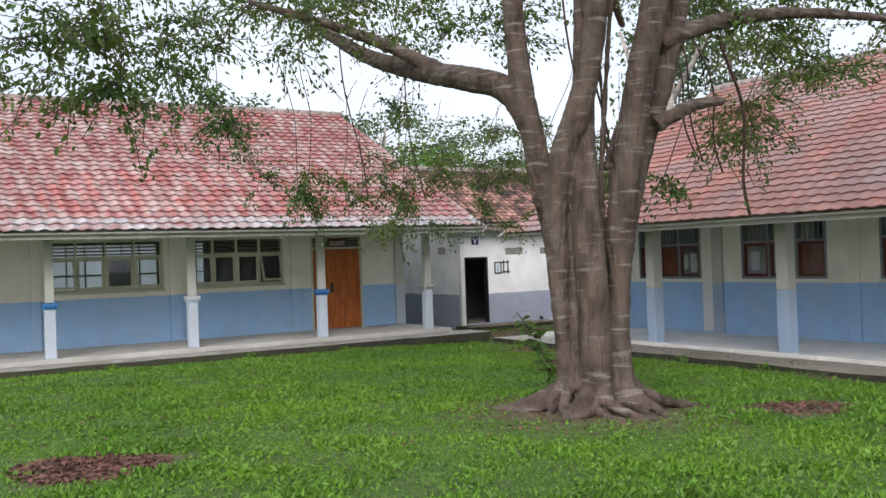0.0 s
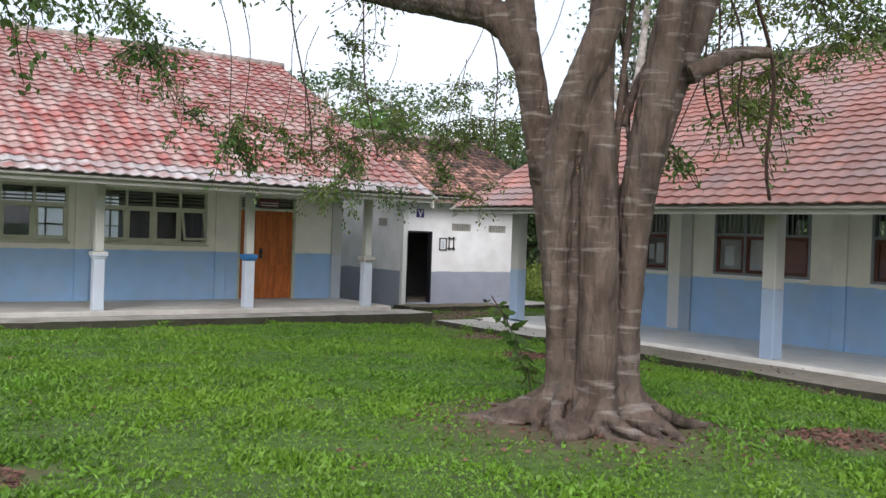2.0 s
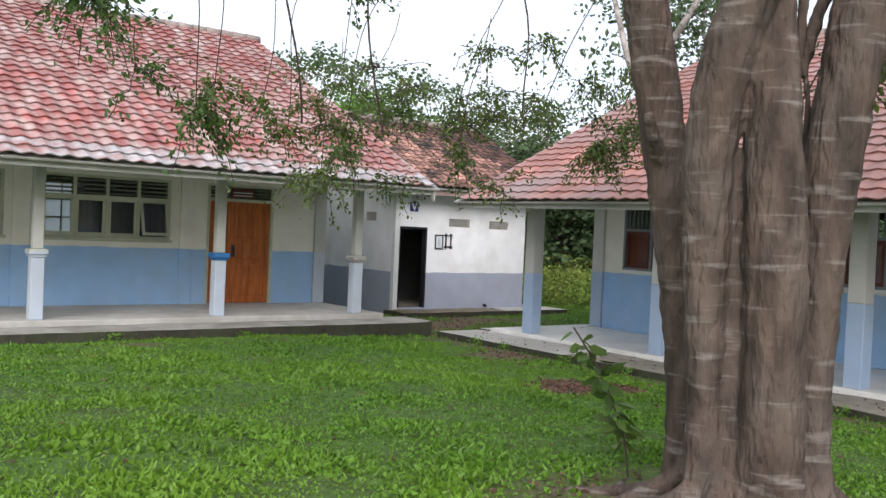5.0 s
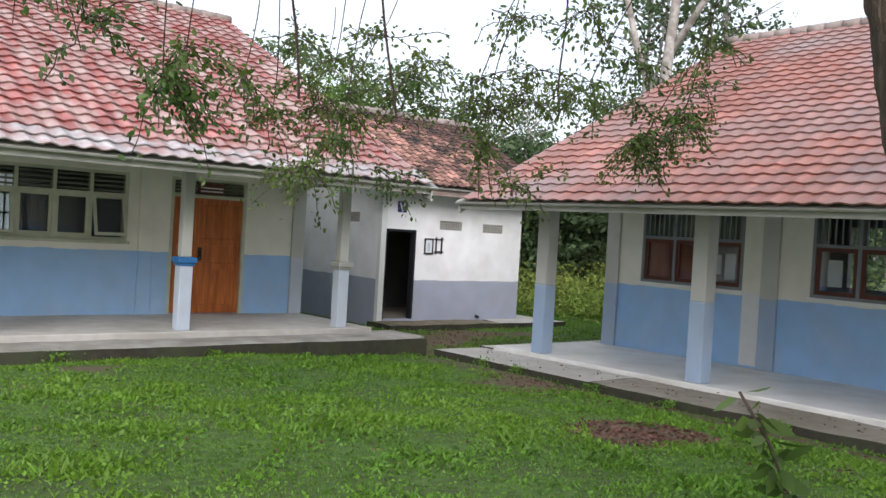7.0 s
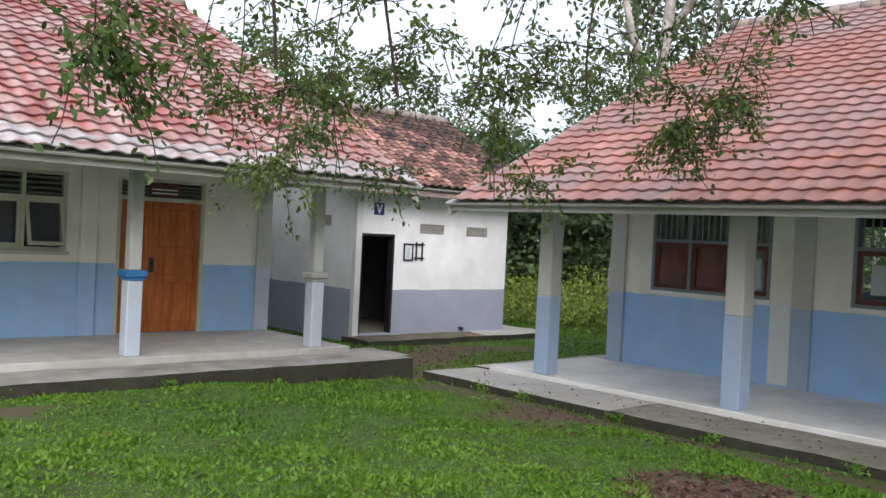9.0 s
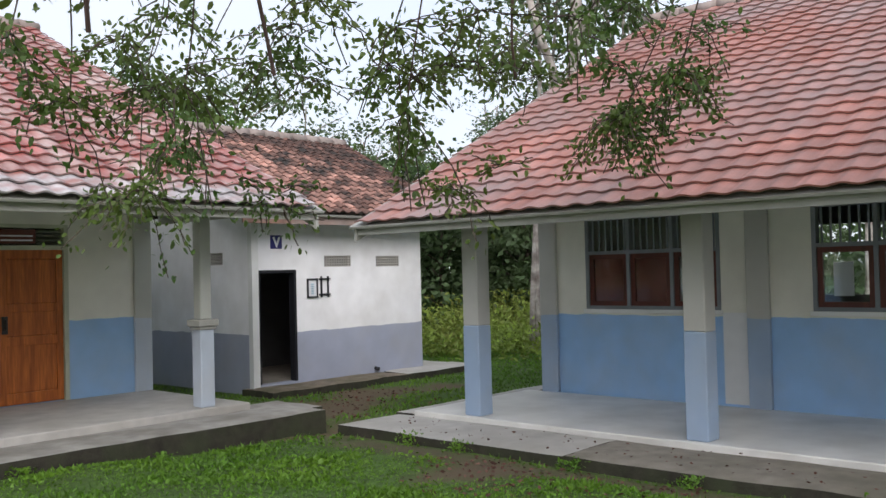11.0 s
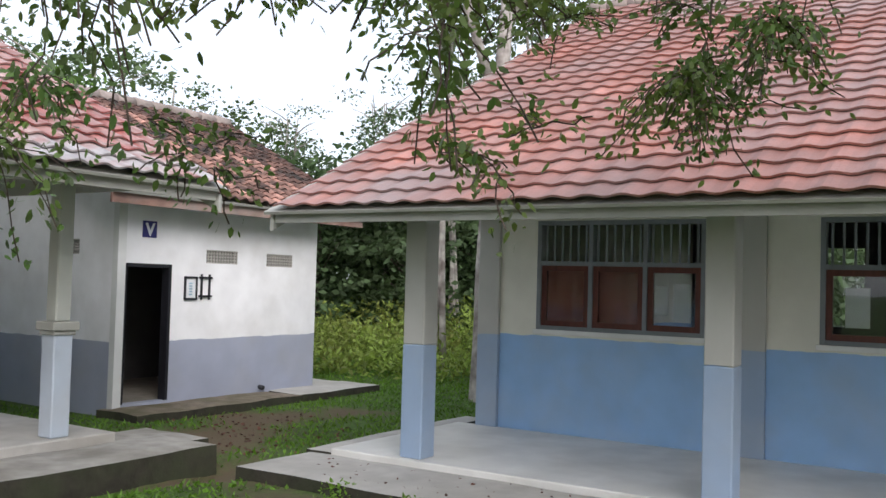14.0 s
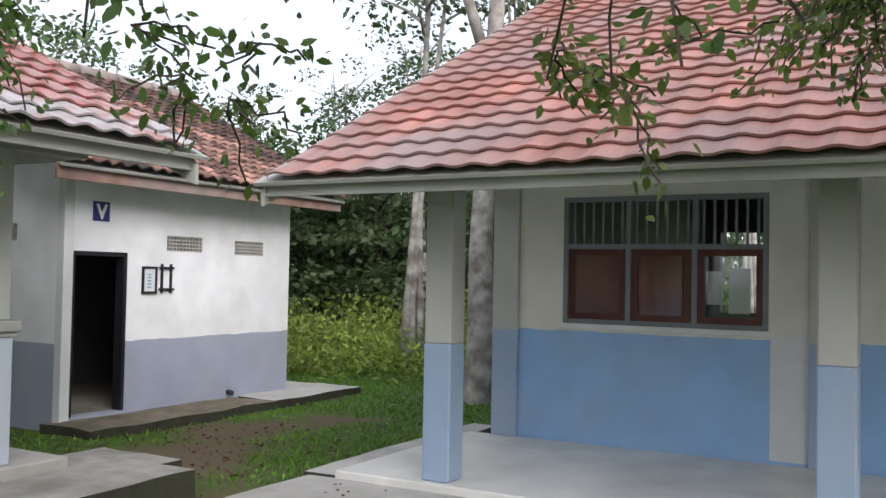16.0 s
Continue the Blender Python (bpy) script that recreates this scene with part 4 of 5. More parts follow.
# ==== plants ====
def twig_spray(twigs, leaves, at, spread, drop, count, leaf, per=30, updown=-0.25):
    """Thin shoots from one place, each hung with leaves on short stalks."""
    at = np.array(at, float)
    for _ in range(count):
        d = unit(rng.normal(size=3) * (1, 1, 0.35) + (0, 0, updown))
        length = spread * rng.uniform(0.5, 1.25)
        s = np.linspace(0, 1, 6)[:, None]
        wobble = rng.normal(size=(6, 3)) * 0.035 * length
        wobble[0] = 0
        line = at + d * length * s + np.array((0, 0, -drop)) * s * s * rng.uniform(0.1, 0.8) + wobble
        twigs.append((line, 0.006))
        n = int(per * rng.uniform(0.7, 1.3))
        k = rng.uniform(0.15, 1, n) * 4.999
        i = k.astype(int)
        fr = (k - i)[:, None]
        pos = line[i] * (1 - fr) + line[i + 1] * fr + rng.normal(size=(n, 3)) * leaf * 0.9
        ax = unit(line[i + 1] - line[i]) * 0.5 + rng.normal(size=(n, 3)) * 0.6 + (0, 0, -0.35)
        ln = leaf * rng.uniform(0.7, 1.35, n)
        leaves.append(leaf_hexes(pos, ax, ln, ln * 0.5))


def twig_mesh(name, twigs, mat, parent):
    polys = []
    for line, r in twigs:
        for a, b in zip(line, line[1:]):
            t = unit(b - a)
            s = unit(np.cross(t, (0.3, 0.2, 1.0)))
            u = np.cross(t, s)
            ring = [r * s, r * (-0.5 * s + 0.87 * u), r * (-0.5 * s - 0.87 * u)]
            for k in range(3):
                p, q = ring[k], ring[(k + 1) % 3]
                polys.append((a + p, a + q, b + q * 0.9, b + p * 0.9))
    ob = mesh_of(name, np.array(polys), 4, mat)
    return under(parent, ob)


TX, TY = 6.56, 6.81
TZ = float(ground_height(np.array(TX), np.array(TY)))
fig = empty("fig_tree", (TX, TY, TZ), "big fig tree with fused grey stems on the lawn", "tree")
body = bmesh.new()
W = Vector((TX, TY, TZ))
R = Vector((0.83, -0.56, 0))
D = Vector((0.56, 0.83, 0))


def stem(points, radii, n=12):
    pts = curve_points([W + R * a + D * b + Vector((0, 0, c)) for a, b, c in points], 5)
    ks = np.linspace(0, len(radii) - 1, len(pts))
    tube(body, pts, list(np.interp(ks, range(len(radii)), radii)), n)


# stems: offset across, offset in depth, height
stem([(-0.34, -0.12, -0.1), (-0.31, -0.11, 0.25), (-0.33, -0.12, 0.7), (-0.36, -0.12, 1.5), (-0.37, -0.12, 2.1), (-0.28, -0.14, 2.65), (-0.12, -0.18, 3.1), (0.02, -0.2, 3.6), (0.16, -0.3, 4.6), (0.35, -0.5, 7.2)], [0.16, 0.11, 0.095, 0.12, 0.14, 0.15, 0.14, 0.13, 0.12, 0.08])
stem([(-0.02, -0.34, -0.1), (-0.02, -0.30, 0.25), (-0.03, -0.28, 0.8), (-0.04, -0.26, 1.5), (-0.06, -0.2, 2.2), (-0.05, -0.06, 2.9), (0.0, 0.1, 3.6), (0.05, 0.3, 5.2), (-0.05, 0.8, 7.8)], [0.22, 0.175, 0.165, 0.165, 0.15, 0.13, 0.12, 0.11, 0.08])
stem([(0.32, -0.16, -0.1), (0.27, -0.14, 0.3), (0.25, -0.12, 0.8), (0.27, -0.10, 1.5), (0.32, -0.08, 2.0), (0.44, -0.05, 2.8), (0.60, 0, 3.6), (0.80, 0.05, 4.6), (1.0, 0.1, 7.5)], [0.17, 0.12, 0.11, 0.135, 0.155, 0.16, 0.155, 0.15, 0.10])
stem([(0.38, 0.16, -0.1), (0.30, 0.16, 0.4), (0.28, 0.16, 1.0), (0.40, 0.2, 1.9), (0.62, 0.26, 2.8), (0.86, 0.32, 3.5), (1.10, 0.38, 4.5), (1.5, 0.5, 7.2)], [0.17, 0.12, 0.11, 0.125, 0.13, 0.135, 0.13, 0.09])
stem([(-0.16, 0.52, -0.1), (-0.18, 0.54, 0.6), (-0.27, 0.58, 1.4), (-0.40, 0.62, 2.2), (-0.54, 0.66, 3.0), (-0.64, 0.66, 3.5), (-0.72, 0.8, 4.6), (-0.85, 1.1, 7.2)], [0.20, 0.15, 0.14, 0.14, 0.14, 0.14, 0.12, 0.09])
# inner wood that the stems have grown round
stem([(0.02, 0.10, -0.1), (0.0, 0.08, 0.9), (0.02, 0.06, 1.55)], [0.28, 0.15, 0.08])
stem([(-0.14, 0.22, -0.1), (-0.14, 0.22, 1.0), (-0.20, 0.24, 2.0)], [0.22, 0.14, 0.10])
# thin roots grown down the grooves
stem([(-0.20, -0.30, -0.1), (-0.19, -0.20, 0.4), (-0.20, -0.13, 1.2), (-0.22, -0.1, 2.1)], [0.10, 0.055, 0.042, 0.04], 8)
stem([(0.15, -0.32, -0.1), (0.15, -0.20, 0.4), (0.14, -0.12, 1.1), (0.15, -0.05, 1.55)], [0.10, 0.055, 0.045, 0.03], 8)
stem([(-0.14, -0.42, -0.1), (-0.13, -0.37, 0.3), (-0.12, -0.36, 0.8), (-0.15, -0.33, 1.3)], [0.08, 0.05, 0.035, 0.02], 8)
stem([(0.08, -0.46, -0.1), (0.07, -0.42, 0.3), (0.06, -0.38, 0.7)], [0.09, 0.05, 0.02], 8)
stem([(0.18, 0.0, 1.5), (0.13, 0.02, 2.2), (0.18, 0.05, 3.0), (0.32, 0.1, 4.4)], [0.03, 0.032, 0.03, 0.03], 6)
stem([(0.20, 0.1, 1.6), (0.26, 0.12, 2.3), (0.20, 0.12, 3.0), (0.16, 0.2, 4.4)], [0.02, 0.02, 0.02, 0.02], 6)
stem([(0.20, 0.12, 2.55), (0.34, 0.2, 2.95), (0.55, 0.3, 3.3)], [0.045, 0.04, 0.03], 6)
# broken branch stubs
stem([(-0.42, 0.56, 2.05), (-0.52, 0.44, 2.2), (-0.57, 0.38, 2.34)], [0.07, 0.05, 0.03], 7)
# great limb to the long block, and others overhead
stem([(-0.56, 0.66, 3.0), (-0.80, 0.78, 3.55), (-1.25, 1.25, 3.80), (-1.95, 2.3, 4.15), (-2.9, 3.8, 4.75), (-4.2, 5.6, 5.9)], [0.09, 0.155, 0.155, 0.14, 0.11, 0.07])
stem([(-1.6, 1.9, 4.05), (-2.8, 2.3, 4.7), (-4.2, 2.4, 5.2)], [0.1, 0.07, 0.04])
stem([(0.8, 0.2, 3.9), (1.6, 0.6, 4.2), (2.7, 1.2, 4.4), (4.4, 2.6, 4.6)], [0.12, 0.09, 0.07, 0.04])
stem([(0.75, 0.1, 3.0), (1.15, 0.15, 3.2), (1.5, 0.25, 3.25)], [0.09, 0.07, 0.05])
stem([(-0.2, 0.6, 5.0), (0.2, 3.0, 6.2), (1.0, 6.0, 6.4), (1.6, 8.0, 6.0)], [0.16, 0.13, 0.1, 0.06])
stem([(0.4, -0.4, 5.0), (1.5, -3.0, 6.6), (1.5, -6.0, 7.0)], [0.14, 0.1, 0.05])
# surface roots
for k in range(34):
    a = k * 2 * math.pi / 34 + random.uniform(-0.15, 0.15)
    ln = random.uniform(0.45, 1.35)
    pts = []
    for s in range(6):
        f = s / 5
        ang = a + 0.35 * math.sin(f * 3 + k)
        rr = 0.22 + ln * f
        x, y = TX + rr * math.cos(ang), TY + rr * math.sin(ang)
        g0 = float(ground_height(np.array(x), np.array(y)))
        pts.append(Vector((x, y, g0 + 0.40 * (1 - f) ** 3.2 + 0.02 - 0.05 * f)))
    tube(body, curve_points(pts, 2), list(np.linspace(0.075, 0.022, 11)), 8)
trunk = under(fig, part("trunk", body, M_BARK))
rem = trunk.modifiers.new("fuse", "REMESH")
rem.mode, rem.voxel_size, rem.use_smooth_shade = "VOXEL", 0.017, True
sm = trunk.modifiers.new("soften", "SMOOTH")
sm.factor, sm.iterations = 0.5, 1
tex = bpy.data.textures.new("bark_relief", "CLOUDS")
tex.noise_scale = 0.12
dm = trunk.modifiers.new("relief", "DISPLACE")
dm.texture, dm.strength, dm.mid_level, dm.texture_coords = tex, 0.028, 0.5, "GLOBAL"

twigs, leaves = [], []
# hanging shoots: place, reach, droop, shoots, leaf length
HANGING = [
    ((5.3, 15.1, 4.5), 0.75, 0.9, 22, 0.085), ((4.9, 14.8, 4.9), 0.8, 0.5, 16, 0.085), ((6.2, 14.0, 3.15), 0.6, 0.5, 14, 0.08), ((6.5, 14.2, 3.5), 0.5, 0.5, 8, 0.08),
    ((9.9, 17.6, 2.75), 0.65, 0.7, 14, 0.08), ((10.2, 17.4, 3.2), 0.6, 0.5, 10, 0.08), ((8.2, 15.6, 3.2), 0.6, 0.5, 9, 0.07), ((7.6, 15.2, 3.5), 0.5, 0.5, 6, 0.07),
    ((12.0, 13.2, 3.2), 0.55, 0.5, 26, 0.06), ((12.1, 12.7, 3.5), 0.5, 0.4, 16, 0.06), ((9.75, 13.65, 3.0), 0.45, 0.6, 9, 0.065), ((9.9, 13.9, 3.7), 0.6, 0.5, 9, 0.065),
    ((8.6, 14.7, 3.2), 0.5, 0.7, 8, 0.065), ((8.9, 15.4, 3.9), 0.6, 0.5, 9, 0.065), ((10.3, 12.6, 3.6), 0.5, 0.5, 7, 0.065),
    ((9.3, 7.6, 3.4), 0.6, 0.7, 10, 0.07), ((10.3, 7.9, 3.9), 0.8, 0.6, 18, 0.07), ((11.2, 8.8, 3.7), 0.8, 0.5, 16, 0.07), ((9.2, 8.4, 2.9), 0.4, 0.4, 8, 0.07),
    ((2.3, 9.3, 3.9), 0.8, 0.5, 18, 0.08), ((1.9, 9.0, 4.4), 0.9, 0.4, 20, 0.08), ((3.4, 11.5, 4.6), 0.9, 0.5, 18, 0.08),
]
for at, spread, drop, count, leaf in HANGING:
    twig_spray(twigs, leaves, at, spread, drop, count, leaf)
    top = np.array((at[0] + rng.normal() * 0.4, at[1] - rng.uniform(0.3, 1.2), at[2] + rng.uniform(1.6, 2.4)))
    s = np.linspace(0, 1, 10)[:, None]
    twigs.append((np.array(at) * (1 - s) + top * s + np.sin(s * 5 + at[0]) * (0.22, 0.16, 0) * s + np.sin(s * 11 + at[1]) * (0.05, 0.06, 0) * s, 0.008))
LOW_CROWN = [(1.53, 8.3, 4.29), (1.96, 8.2, 4.42), (1.53, 8.4, 3.8), (2.65, 8.6, 4.24), (3.02, 8.5, 4.19), (4.1, 9.2, 4.4), (4.82, 8.7, 4.96), (5.51, 8.4, 4.83), (7.1, 12.3, 4.4), (8.3, 6.2, 4.5),
             (9.0, 6.4, 4.3), (9.6, 6.2, 4.0), (10.4, 6.6, 4.3), (8.2, 6.6, 4.9), (5.1, 12.8, 3.3), (8.8, 14.2, 4.0), (9.25, 14.0, 3.8), (9.9, 13.3, 4.3), (10.4, 12.8, 4.4),
             (11.5, 13.1, 4.1), (10.4, 11.2, 3.9), (8.9, 15.5, 3.3), (9.6, 15.0, 3.6), (10.6, 14.0, 3.6), (11.6, 14.2, 3.9), (2.4, 10.4, 4.8), (3.6, 10.6, 5.0)]
NEAR_TIPS = [(9.75, 15.7, 2.7), (9.85, 15.5, 2.5), (10.0, 15.4, 2.42), (9.9, 15.15, 2.6), (10.55, 14.2, 2.58), (10.65, 14.0, 2.52), (10.86, 14.0, 2.48), (10.9, 13.7, 2.7)]
for at in LOW_CROWN:
    twig_spray(twigs, leaves, at, 0.6, 0.35, 9, 0.062, 24, -0.1)
HIGH_TIPS = [(8.83, 15.5, 3.35), (9.02, 15.35, 3.5), (9.58, 15.0, 3.5), (9.83, 14.8, 3.45), (9.93, 14.0, 3.45), (10.1, 13.9, 3.35), (10.6, 14.0, 3.55), (11.6, 14.2, 3.75), (11.8, 14.0, 3.6), (11.9, 13.2, 3.6), (11.6, 12.9, 4.0),
             (12.2, 12.5, 3.8), (12.0, 13.0, 2.95), (12.1, 12.8, 3.3), (9.3, 14.5, 3.7), (10.3, 13.4, 3.8), (8.4, 15.2, 3.6), (7.9, 14.6, 3.9)]
for at in HIGH_TIPS:
    twig_spray(twigs, leaves, at, 0.45, 0.3, 8, 0.058, 22, -0.1)
for x, y, z in ((2.1, 8.9, 4.3), (1.2, 8.9, 4.2), (0.9, 8.6, 3.9), (2.9, 9.0, 4.6), (3.8, 9.4, 4.9), (4.6, 9.6, 5.0), (9.3, 6.6, 4.6), (9.9, 6.9, 4.5), (10.8, 7.3, 4.4), (8.6, 7.0, 5.0), (7.8, 9.5, 4.9), (6.2, 10.4, 5.0), (7.0, 11.2, 4.9)):
    twig_spray(twigs, leaves, (x, y, z), 0.65, 0.35, 12, 0.062, 24, -0.1)
for at in NEAR_TIPS:
    twig_spray(twigs, leaves, at, 0.34, 0.15, 4, 0.065, 15, 0.0)
# the crown overhead, in clumps with gaps
for _ in range(380):
    a, rr = rng.uniform(0, 2 * math.pi), 8.5 * math.sqrt(rng.uniform(0.02, 1))
    x, y = TX + 0.6 + rr * math.cos(a), TY + 0.6 + rr * 0.95 * math.sin(a)
    z = 4.7 + 2.6 * rng.random() + 0.10 * max(0, 7 - rr)
    if noise.noise(Vector((x * 0.33, y * 0.33, 2.0))) < -0.02 or y > 13.2 - 0.25 * max(0, x - 6) or (y > 11 and z < 5.4):
        continue
    twig_spray(twigs, leaves, (x, y, z), 0.85, 0.35, 9, 0.08, 24, -0.1)
twig_mesh("twig_mass", twigs, M_TWIG, fig)["kind"] = "stuff"
under(fig, mesh_of("crown", np.concatenate(leaves), 6, M_LEAF))
# hanging aerial roots
roots = []
for (x, y, z0, z1) in ((9.7, 7.3, 2.35, 4.6), (9.25, 7.35, 2.9, 4.6), (8.6, 7.1, 3.0, 4.7), (7.0, 6.9, 2.7, 5.0), (6.85, 7.0, 2.6, 5.0), (8.2, 13.2, 3.0, 6.0), (7.0, 13.0, 3.0, 6.0), (10.6, 13.2, 3.3, 6.0), (9.0, 7.6, 3.2, 4.6)):
    s = np.linspace(0, 1, 12)[:, None]
    top = np.array((x - 0.55, y - 0.1, z1))
    roots.append((np.array((x, y, z0)) * (1 - s) + top * s + np.concatenate([0.07 * np.sin(7 * s + x), 0.05 * np.cos(6 * s), 0 * s], 1), 0.026 if x > 9.6 and y < 8 else 0.014))
for r in roots:
    twig_mesh("aerial_root", [r], M_ROOTLET, fig)

# sapling beside the trunk
SX, SY = 6.98, 8.05
sap = empty("sapling", (SX, SY, float(ground_height(np.array(SX), np.array(SY)))), "young leafy sapling leaning beside the big trunk", "plant")
tw, lv = [], []
g0 = float(ground_height(np.array(SX), np.array(SY)))
line = np.array([(SX, SY, g0 - 0.03), (SX - 0.05, SY + 0.02, g0 + 0.3), (SX - 0.14, SY + 0.05, g0 + 0.5), (SX - 0.27, SY + 0.12, g0 + 0.8), (SX - 0.40, SY + 0.2, g0 + 1.02)])
tw.append((line, 0.009))
for k in range(60):
    f = rng.uniform(0.15, 1) * 3.99
    i = int(f)
    p = line[i] * (1 - f + i) + line[i + 1] * (f - i)
    ax = unit(rng.normal(size=3) * (1, 1, 0.4) + (0, 0, -0.35))
    lv.append(leaf_hexes(p[None] + ax * 0.03, ax[None], np.array([0.15 * rng.uniform(0.7, 1.2)]), np.array([0.07])))
twig_mesh("stem", tw, M_TWIG, sap)
under(sap, mesh_of("foliage", np.concatenate(lv), 6, M_LEAF))


def far_tree(name, height, crown_r, base_z, clumps, leaf, mat, bark, label, stems=1, thin=0.12):
    ob = empty(name, (0, 0, 0), label, "tree", "trees behind the buildings")
    b = bmesh.new()
    lv = []
    for s in range(stems):
        lean = rng.normal(size=2) * 0.35
        pts = [Vector((lean[0] * f * f + 0.12 * math.sin(5 * f + s) + s * 0.2, lean[1] * f * f, -0.2 + height * 0.95 * f)) for f in np.linspace(0, 1, 8)]
        tube(b, pts, list(np.linspace(thin, thin * 0.25, 8)), 7)
        for k in range(9):
            f = rng.uniform(base_z, 0.95)
            p = Vector((lean[0] * f * f + s * 0.2, lean[1] * f * f, height * 0.95 * f))
            a = rng.uniform(0, 6.28)
            q = p + Vector((math.cos(a), math.sin(a), 0.55)) * crown_r * rng.uniform(0.5, 0.9)
            tube(b, [p, (p + q) / 2 + Vector((0, 0, 0.1)), q], [thin * 0.4, thin * 0.25, thin * 0.1], 5)
    smooth(part("trunk", b, bark, ob))
    for _ in range(clumps):
        a, zf = rng.uniform(0, 6.28), rng.uniform(base_z, 1)
        rr = crown_r * math.sqrt(rng.random()) * (1.15 - 0.75 * abs(zf - 0.65))
        c = np.array((rr * math.cos(a), rr * math.sin(a), height * zf))
        n = 42
        pos = c + rng.normal(size=(n, 3)) * (0.42, 0.42, 0.2)
        ln = leaf * rng.uniform(0.6, 1.3, n)
        lv.append(leaf_quads(pos, rng.normal(size=(n, 3)) * (1, 1, 0.6) + (0, 0, -0.3), ln, ln * 0.55))
    mesh_of("crown", np.concatenate(lv), 4, mat, parent=ob)
    return ob


kinds = [
    far_tree("broadleaf_tree", 9.5, 2.6, 0.45, 42, 0.24, M_FARLEAF, M_PALEBARK, "slender leafy tree standing behind the school roofs", 2),
    far_tree("broadleaf_tree", 12.5, 3.2, 0.5, 44, 0.26, M_FARLEAF, M_PALEBARK, "tall airy tree standing behind the school roofs", 1, 0.16),
    far_tree("rubber_tree", 13.5, 2.3, 0.66, 30, 0.24, M_FARLEAF, M_PALEBARK, "tall thin pale-stemmed tree behind the school", 3, 0.11),
    far_tree("understorey_tree", 6.0, 2.4, 0.10, 95, 0.26, M_FARLEAF, M_TWIG, "low dense dark tree at the edge of the woods", 2, 0.08),
    far_tree("shade_tree", 6.5, 2.1, 0.35, 120, 0.2, M_YOUNGLEAF, M_TWIG, "bright green broad-leaved tree behind the white room", 2, 0.1),
]
places = [(0, 17.5, 33, 0.85), (1, 22.5, 36, 0.68), (0, 13.0, 38, 0.9), (1, 8.5, 41, 0.8), (0, 27, 33, 0.72), (2, 30, 29, 0.62), (2, 28.5, 25.5, 0.6), (2, 32.5, 22.5, 0.75), (2, 33, 18, 0.95), (2, 30.5, 13, 0.95),
          (1, 37, 27, 0.7), (0, 3, 42, 1.0), (2, 33, 8, 1.0), (0, 31, 36, 0.7), (1, 40, 16, 0.85), (0, 38, 22, 0.7), (2, 26, 29.5, 0.5), (0, 19.2, 29.5, 0.78), (4, 18.7, 30.3, 1.0), (4, 15.2, 31.2, 0.95), (0, 20.5, 39, 1.0), (1, 24.5, 33, 0.62), (2, 23.2, 22.2, 0.78), (2, 24.4, 20.6, 0.8)]
low = [(27, 29), (28.5, 26.8), (30, 28), (30.5, 25), (32, 26.5), (29, 31.5), (32.5, 23.5), (26, 32.5), (34, 29), (25, 30.5), (33, 31.5), (28.5, 33.5), (23, 32), (34.5, 25.5), (35, 22), (31, 21.5)]
placed = [False] * 5
for k, x, y, s in [*places, *((3, a, b, 0.9) for a, b in low)]:
    z = float(ground_height(np.array(float(x)), np.array(float(y))))
    m = pose(x, y, z, 0, 0, random.uniform(0, 360)) @ Matrix.Scale(s * random.uniform(0.93, 1.07), 4)
    if not placed[k]:
        kinds[k].matrix_basis, placed[k] = m, True
    else:
        c = copy_thing(kinds[k], m)
        c.matrix_basis = m

# pale spotted trunk close behind the window block
gb0 = float(ground_height(np.array(19.4), np.array(19.0)))
ptree = empty("pale_tree", (19.4, 19.0, gb0), "tree with a pale spotted trunk behind the building", "tree")
b = bmesh.new()
tube(b, curve_points([(19.4, 19.0, gb0 - 0.2), (19.45, 19.0, gb0 + 1.0), (19.62, 19.1, gb0 + 2.6), (19.9, 19.1, gb0 + 5), (20.4, 19.2, gb0 + 8), (20.8, 19.3, gb0 + 11)], 5), list(np.linspace(0.24, 0.07, 26)), 12)
tube(b, [(19.8, 19.1, gb0 + 5), (19.3, 19.4, gb0 + 6.5), (18.7, 19.6, gb0 + 8.5)], [0.1, 0.08, 0.05], 8)
tube(b, [(20.2, 19.1, gb0 + 6.5), (20.9, 18.6, gb0 + 8), (21.8, 18.2, gb0 + 9.5)], [0.1, 0.07, 0.04], 8)
under(ptree, smooth(part("trunk", b, M_PALEBARK)))
lv = []
for _ in range(40):
    c = np.array((20.3, 19.3, gb0 + 9.3)) + rng.normal(size=3) * (1.5, 1.3, 1.1)
    ln = 0.2 * rng.uniform(0.6, 1.3, 40)
    lv.append(leaf_quads(c + rng.normal(size=(40, 3)) * 0.35, rng.normal(size=(40, 3)) + (0, 0, -0.3), ln, ln * 0.5))
under(ptree, mesh_of("crown", np.concatenate(lv), 4, M_FARLEAF))

# scrub at the edge of the woods
lv = []
for _ in range(520):
    x, y = rng.uniform(20.5, 31), rng.uniform(18.5, 29)
    if (x - 20.5) * 0.5 + (y - 18.5) * 0.75 < 2.2 or (x < 28.2 and y < 18.8):
        continue
    h = rng.uniform(0.3, 1.3) * (0.6 + 0.08 * (x - 20))
    n = 46
    pos = np.array((x, y, -0.12)) + np.stack([rng.normal(size=n) * 0.28, rng.normal(size=n) * 0.28, rng.random(n) ** 0.7 * h], 1)
    ln = 0.14 * rng.uniform(0.5, 1.5, n)
    lv.append(leaf_quads(pos, rng.normal(size=(n, 3)) * (1, 1, 0.7) + (0, 0, 0.5), ln, ln * 0.4))
tagged(mesh_of("scrub", np.concatenate(lv), 4, M_BUSH), "yellow-green scrub and weeds at the edge of the woods", "scrub", "", "stuff")
# dark woods far behind
lv = []
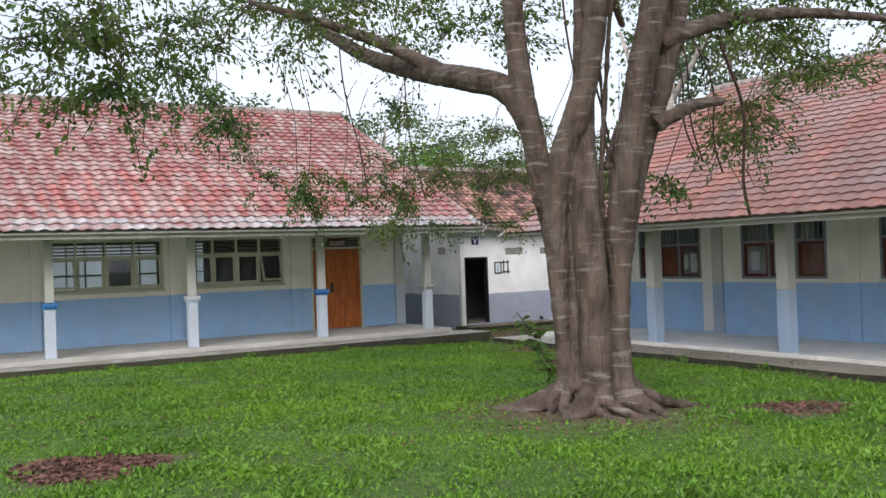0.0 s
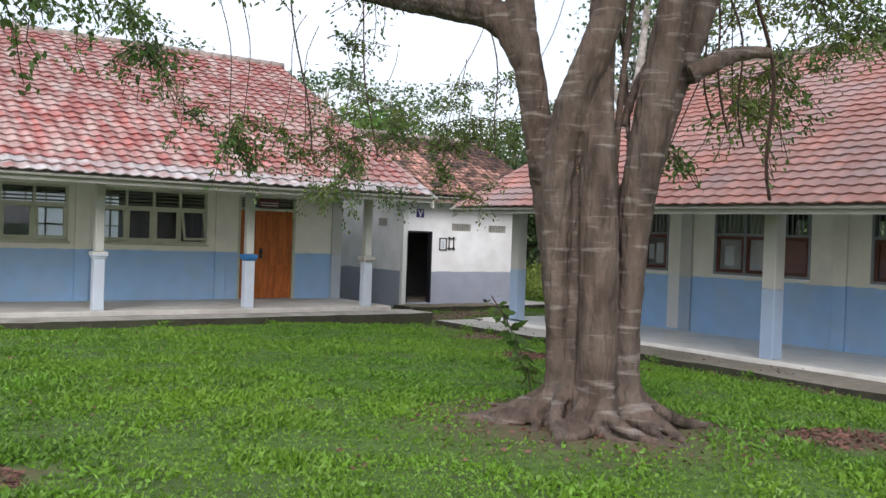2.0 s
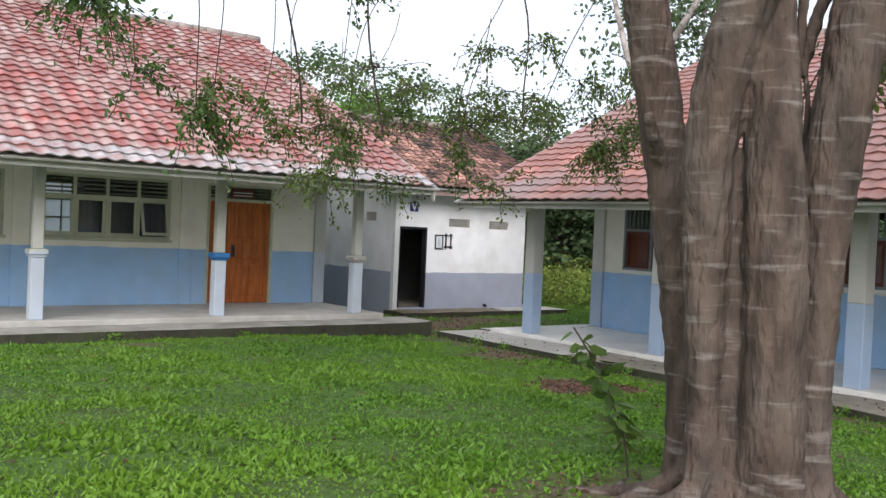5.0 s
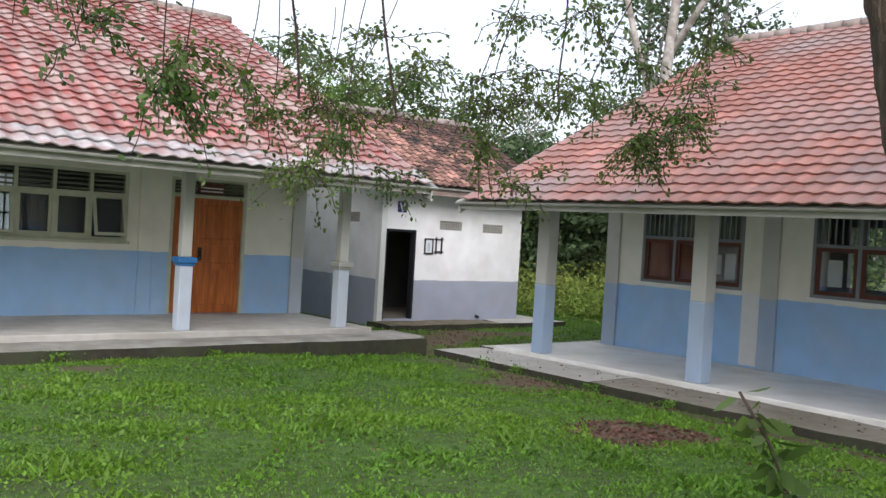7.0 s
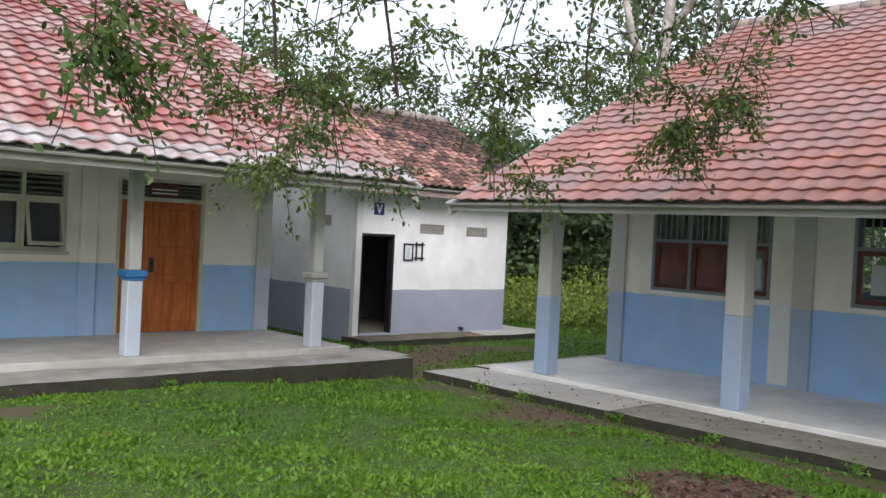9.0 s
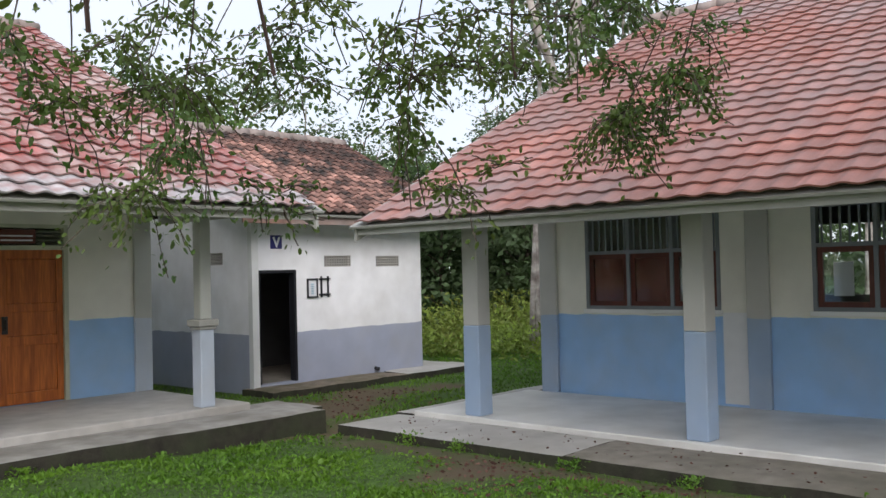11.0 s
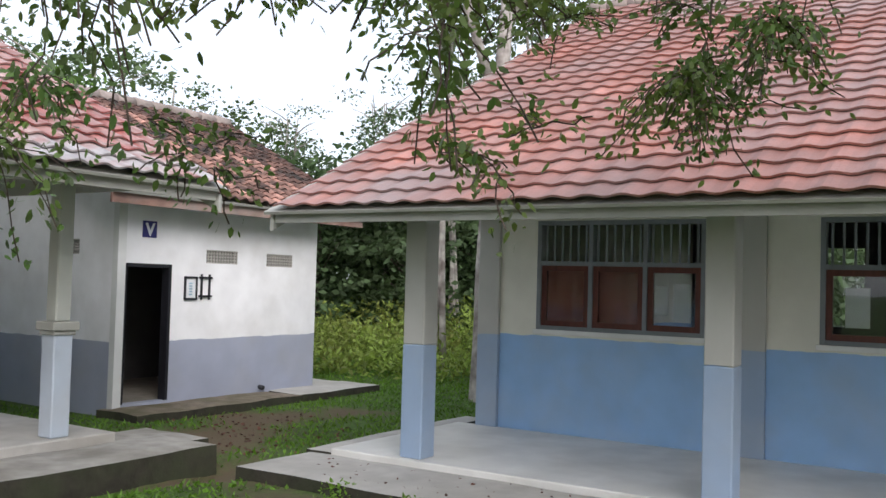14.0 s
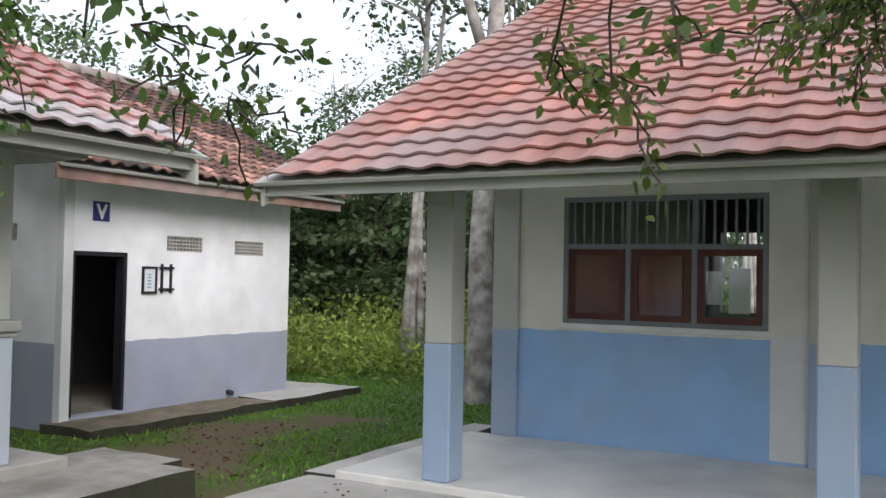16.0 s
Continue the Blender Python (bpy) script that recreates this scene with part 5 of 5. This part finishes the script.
for _ in range(900):
    a = rng.uniform(radians(-8), radians(68))
    d = rng.uniform(42, 60)
    x, y = 6 + d * math.cos(a), 8 + d * math.sin(a)
    n = 30
    pos = np.array((x, y, rng.uniform(0, 6.0))) + rng.normal(size=(n, 3)) * (1.0, 1.0, 0.7)
    ln = 0.6 * rng.uniform(0.6, 1.3, n)
    lv.append(leaf_quads(pos, rng.normal(size=(n, 3)), ln, ln * 0.6))
tagged(mesh_of("far_woods", np.concatenate(lv), 4, M_FARLEAF), "dense dark green woods far behind the school", "woods", "", "stuff")

# weed tufts along the kerbs
for k, (x, y, r) in enumerate(((6.7, 18.12, 0.28), (3.9, 18.15, 0.2), (8.9, 18.15, 0.16), (12.5, 16.4, 0.25), (12.45, 15.6, 0.22), (12.5, 14.2, 0.2), (12.4, 12.9, 0.2), (12.45, 11.4, 0.22), (12.5, 9.6, 0.2), (13.0, 18.75, 0.2), (10.4, 18.1, 0.14))):
    z = float(ground_height(np.array(x), np.array(y)))
    n = 90
    pos = np.array((x, y, z)) + np.stack([rng.normal(size=n) * r * 0.4, rng.normal(size=n) * r * 0.3, rng.random(n) * r * 0.55], 1)
    ln = rng.uniform(0.025, 0.06, n)
    w = empty("weed_tuft", (x, y, z), "low leafy green weed growing against the kerb", "weed", "weeds along the kerbs")
    under(w, mesh_of("foliage", leaf_hexes(pos, rng.normal(size=(n, 3)) * (1, 1, 0.5) + (0, 0, 0.4), ln, ln * 0.5), 6, M_GRASS))

# lawn: broad weedy leaves, thick near the walk
n = 620000
px = rng.uniform(-9, 12.7, n)
py = rng.uniform(1.5, 18.35, n)
dens = np.clip(1.25 - (py - 4) / 17, 0.35, 1)
keep = (rng.random(n) < dens) & (rng.random(n) > bare(px, py) * 1.5) & (rng.random(n) < 0.55 + 0.9 * np.clip(np.sin(px * 2.1 + np.sin(py * 1.7) * 1.5) * np.sin(py * 2.3 + np.cos(px * 1.3)) + 0.4, 0, 1))
keep &= ~((px > 12.45) & (py < 17.7)) & ~((py > 18.15) & (px < 12.9))
px, py = px[keep], py[keep]
pos = np.stack([px, py, ground_height(px, py) + 0.004], 1)
n = len(pos)
tall = rng.random(n) < 0.5
ax = rng.normal(size=(n, 3)) * (0.8, 0.8, 0.15) + np.stack([0 * px, 0 * px, np.where(tall, 0.9, 0.35)], 1)
clump = np.clip(0.5 + 0.9 * np.sin(px * 3.1 + 2 * np.sin(py * 1.9)) * np.sin(py * 2.7 + 1.5 * np.cos(px * 2.3)), 0, 1.2)
ln = np.where(tall, rng.uniform(0.025, 0.055, n), rng.uniform(0.02, 0.042, n)) * (0.75 + 0.9 * clump)
tagged(mesh_of("grass", leaf_quads(pos, ax, ln, np.where(tall, ln * 0.24, ln * 0.72)), 4, M_GRASS), "bright green weedy lawn of grass and small leaves", "grass", "", "stuff")
n = 26000
px, py = rng.uniform(12.4, 24, n), rng.uniform(17.8, 26, n)
keep = (rng.random(n) > bare(px, py) * 1.2) & ~((px > 14.0) & (px < 19.3) & (py > 20.9)) & ~((px > 12.4) & (px < 16.7) & (py < 17.85)) & ~((px < 13.4) & (py > 18.8) & (py < 20.0)) & ~((px < 12.4) & (py > 18.2))
px, py = px[keep], py[keep]
n = len(px)
ln = rng.uniform(0.04, 0.09, n)
tagged(mesh_of("grass", leaf_quads(np.stack([px, py, ground_height(px, py)], 1), rng.normal(size=(n, 3)) * (0.7, 0.7, 0.2) + (0, 0, 0.8), ln, ln * 0.3), 4, M_GRASS), "short patchy grass between the school buildings", "grass", "", "stuff")
# fallen leaves in the bare spots and round the roots
lit = []
for sx, sy, r, c in ((1.48, 6.95, 0.62, 1900), (8.1, 5.43, 0.5, 500), (10.0, 11.45, 0.7, 900), (6.5, 6.85, 1.7, 500), (11.9, 14.0, 1.4, 500), (14.5, 19.6, 1.6, 500), (5.5, 11.0, 5.0, 350), (12.1, 10.0, 2.2, 400)):
    a, rr = rng.uniform(0, 6.28, c), r * np.sqrt(rng.random(c))
    x, y = sx + rr * np.cos(a), sy + rr * np.sin(a)
    ok = x < 12.5
    ok |= y > 17.9
    x, y = x[ok], y[ok]
    ln = rng.uniform(0.03, 0.07, len(x))
    lit.append(leaf_quads(np.stack([x, y, ground_height(x, y) + 0.015], 1), rng.normal(size=(len(x), 3)) * (1, 1, 0.12), ln, ln * 0.5))
a = rng.random(170)
x, y = 12.75 + 0.8 * rng.random(170) ** 1.6, 9 + 8.4 * a
ln = rng.uniform(0.02, 0.055, 170)
lit.append(leaf_quads(np.stack([x, y, np.full(170, 0.022)], 1), rng.normal(size=(170, 3)) * (1, 1, 0.1), ln, ln * 0.5))
tagged(mesh_of("leaf_litter", np.concatenate(lit), 4, M_DEADLEAF), "dry brown fallen leaves scattered on the ground", "leaves", "", "stuff")
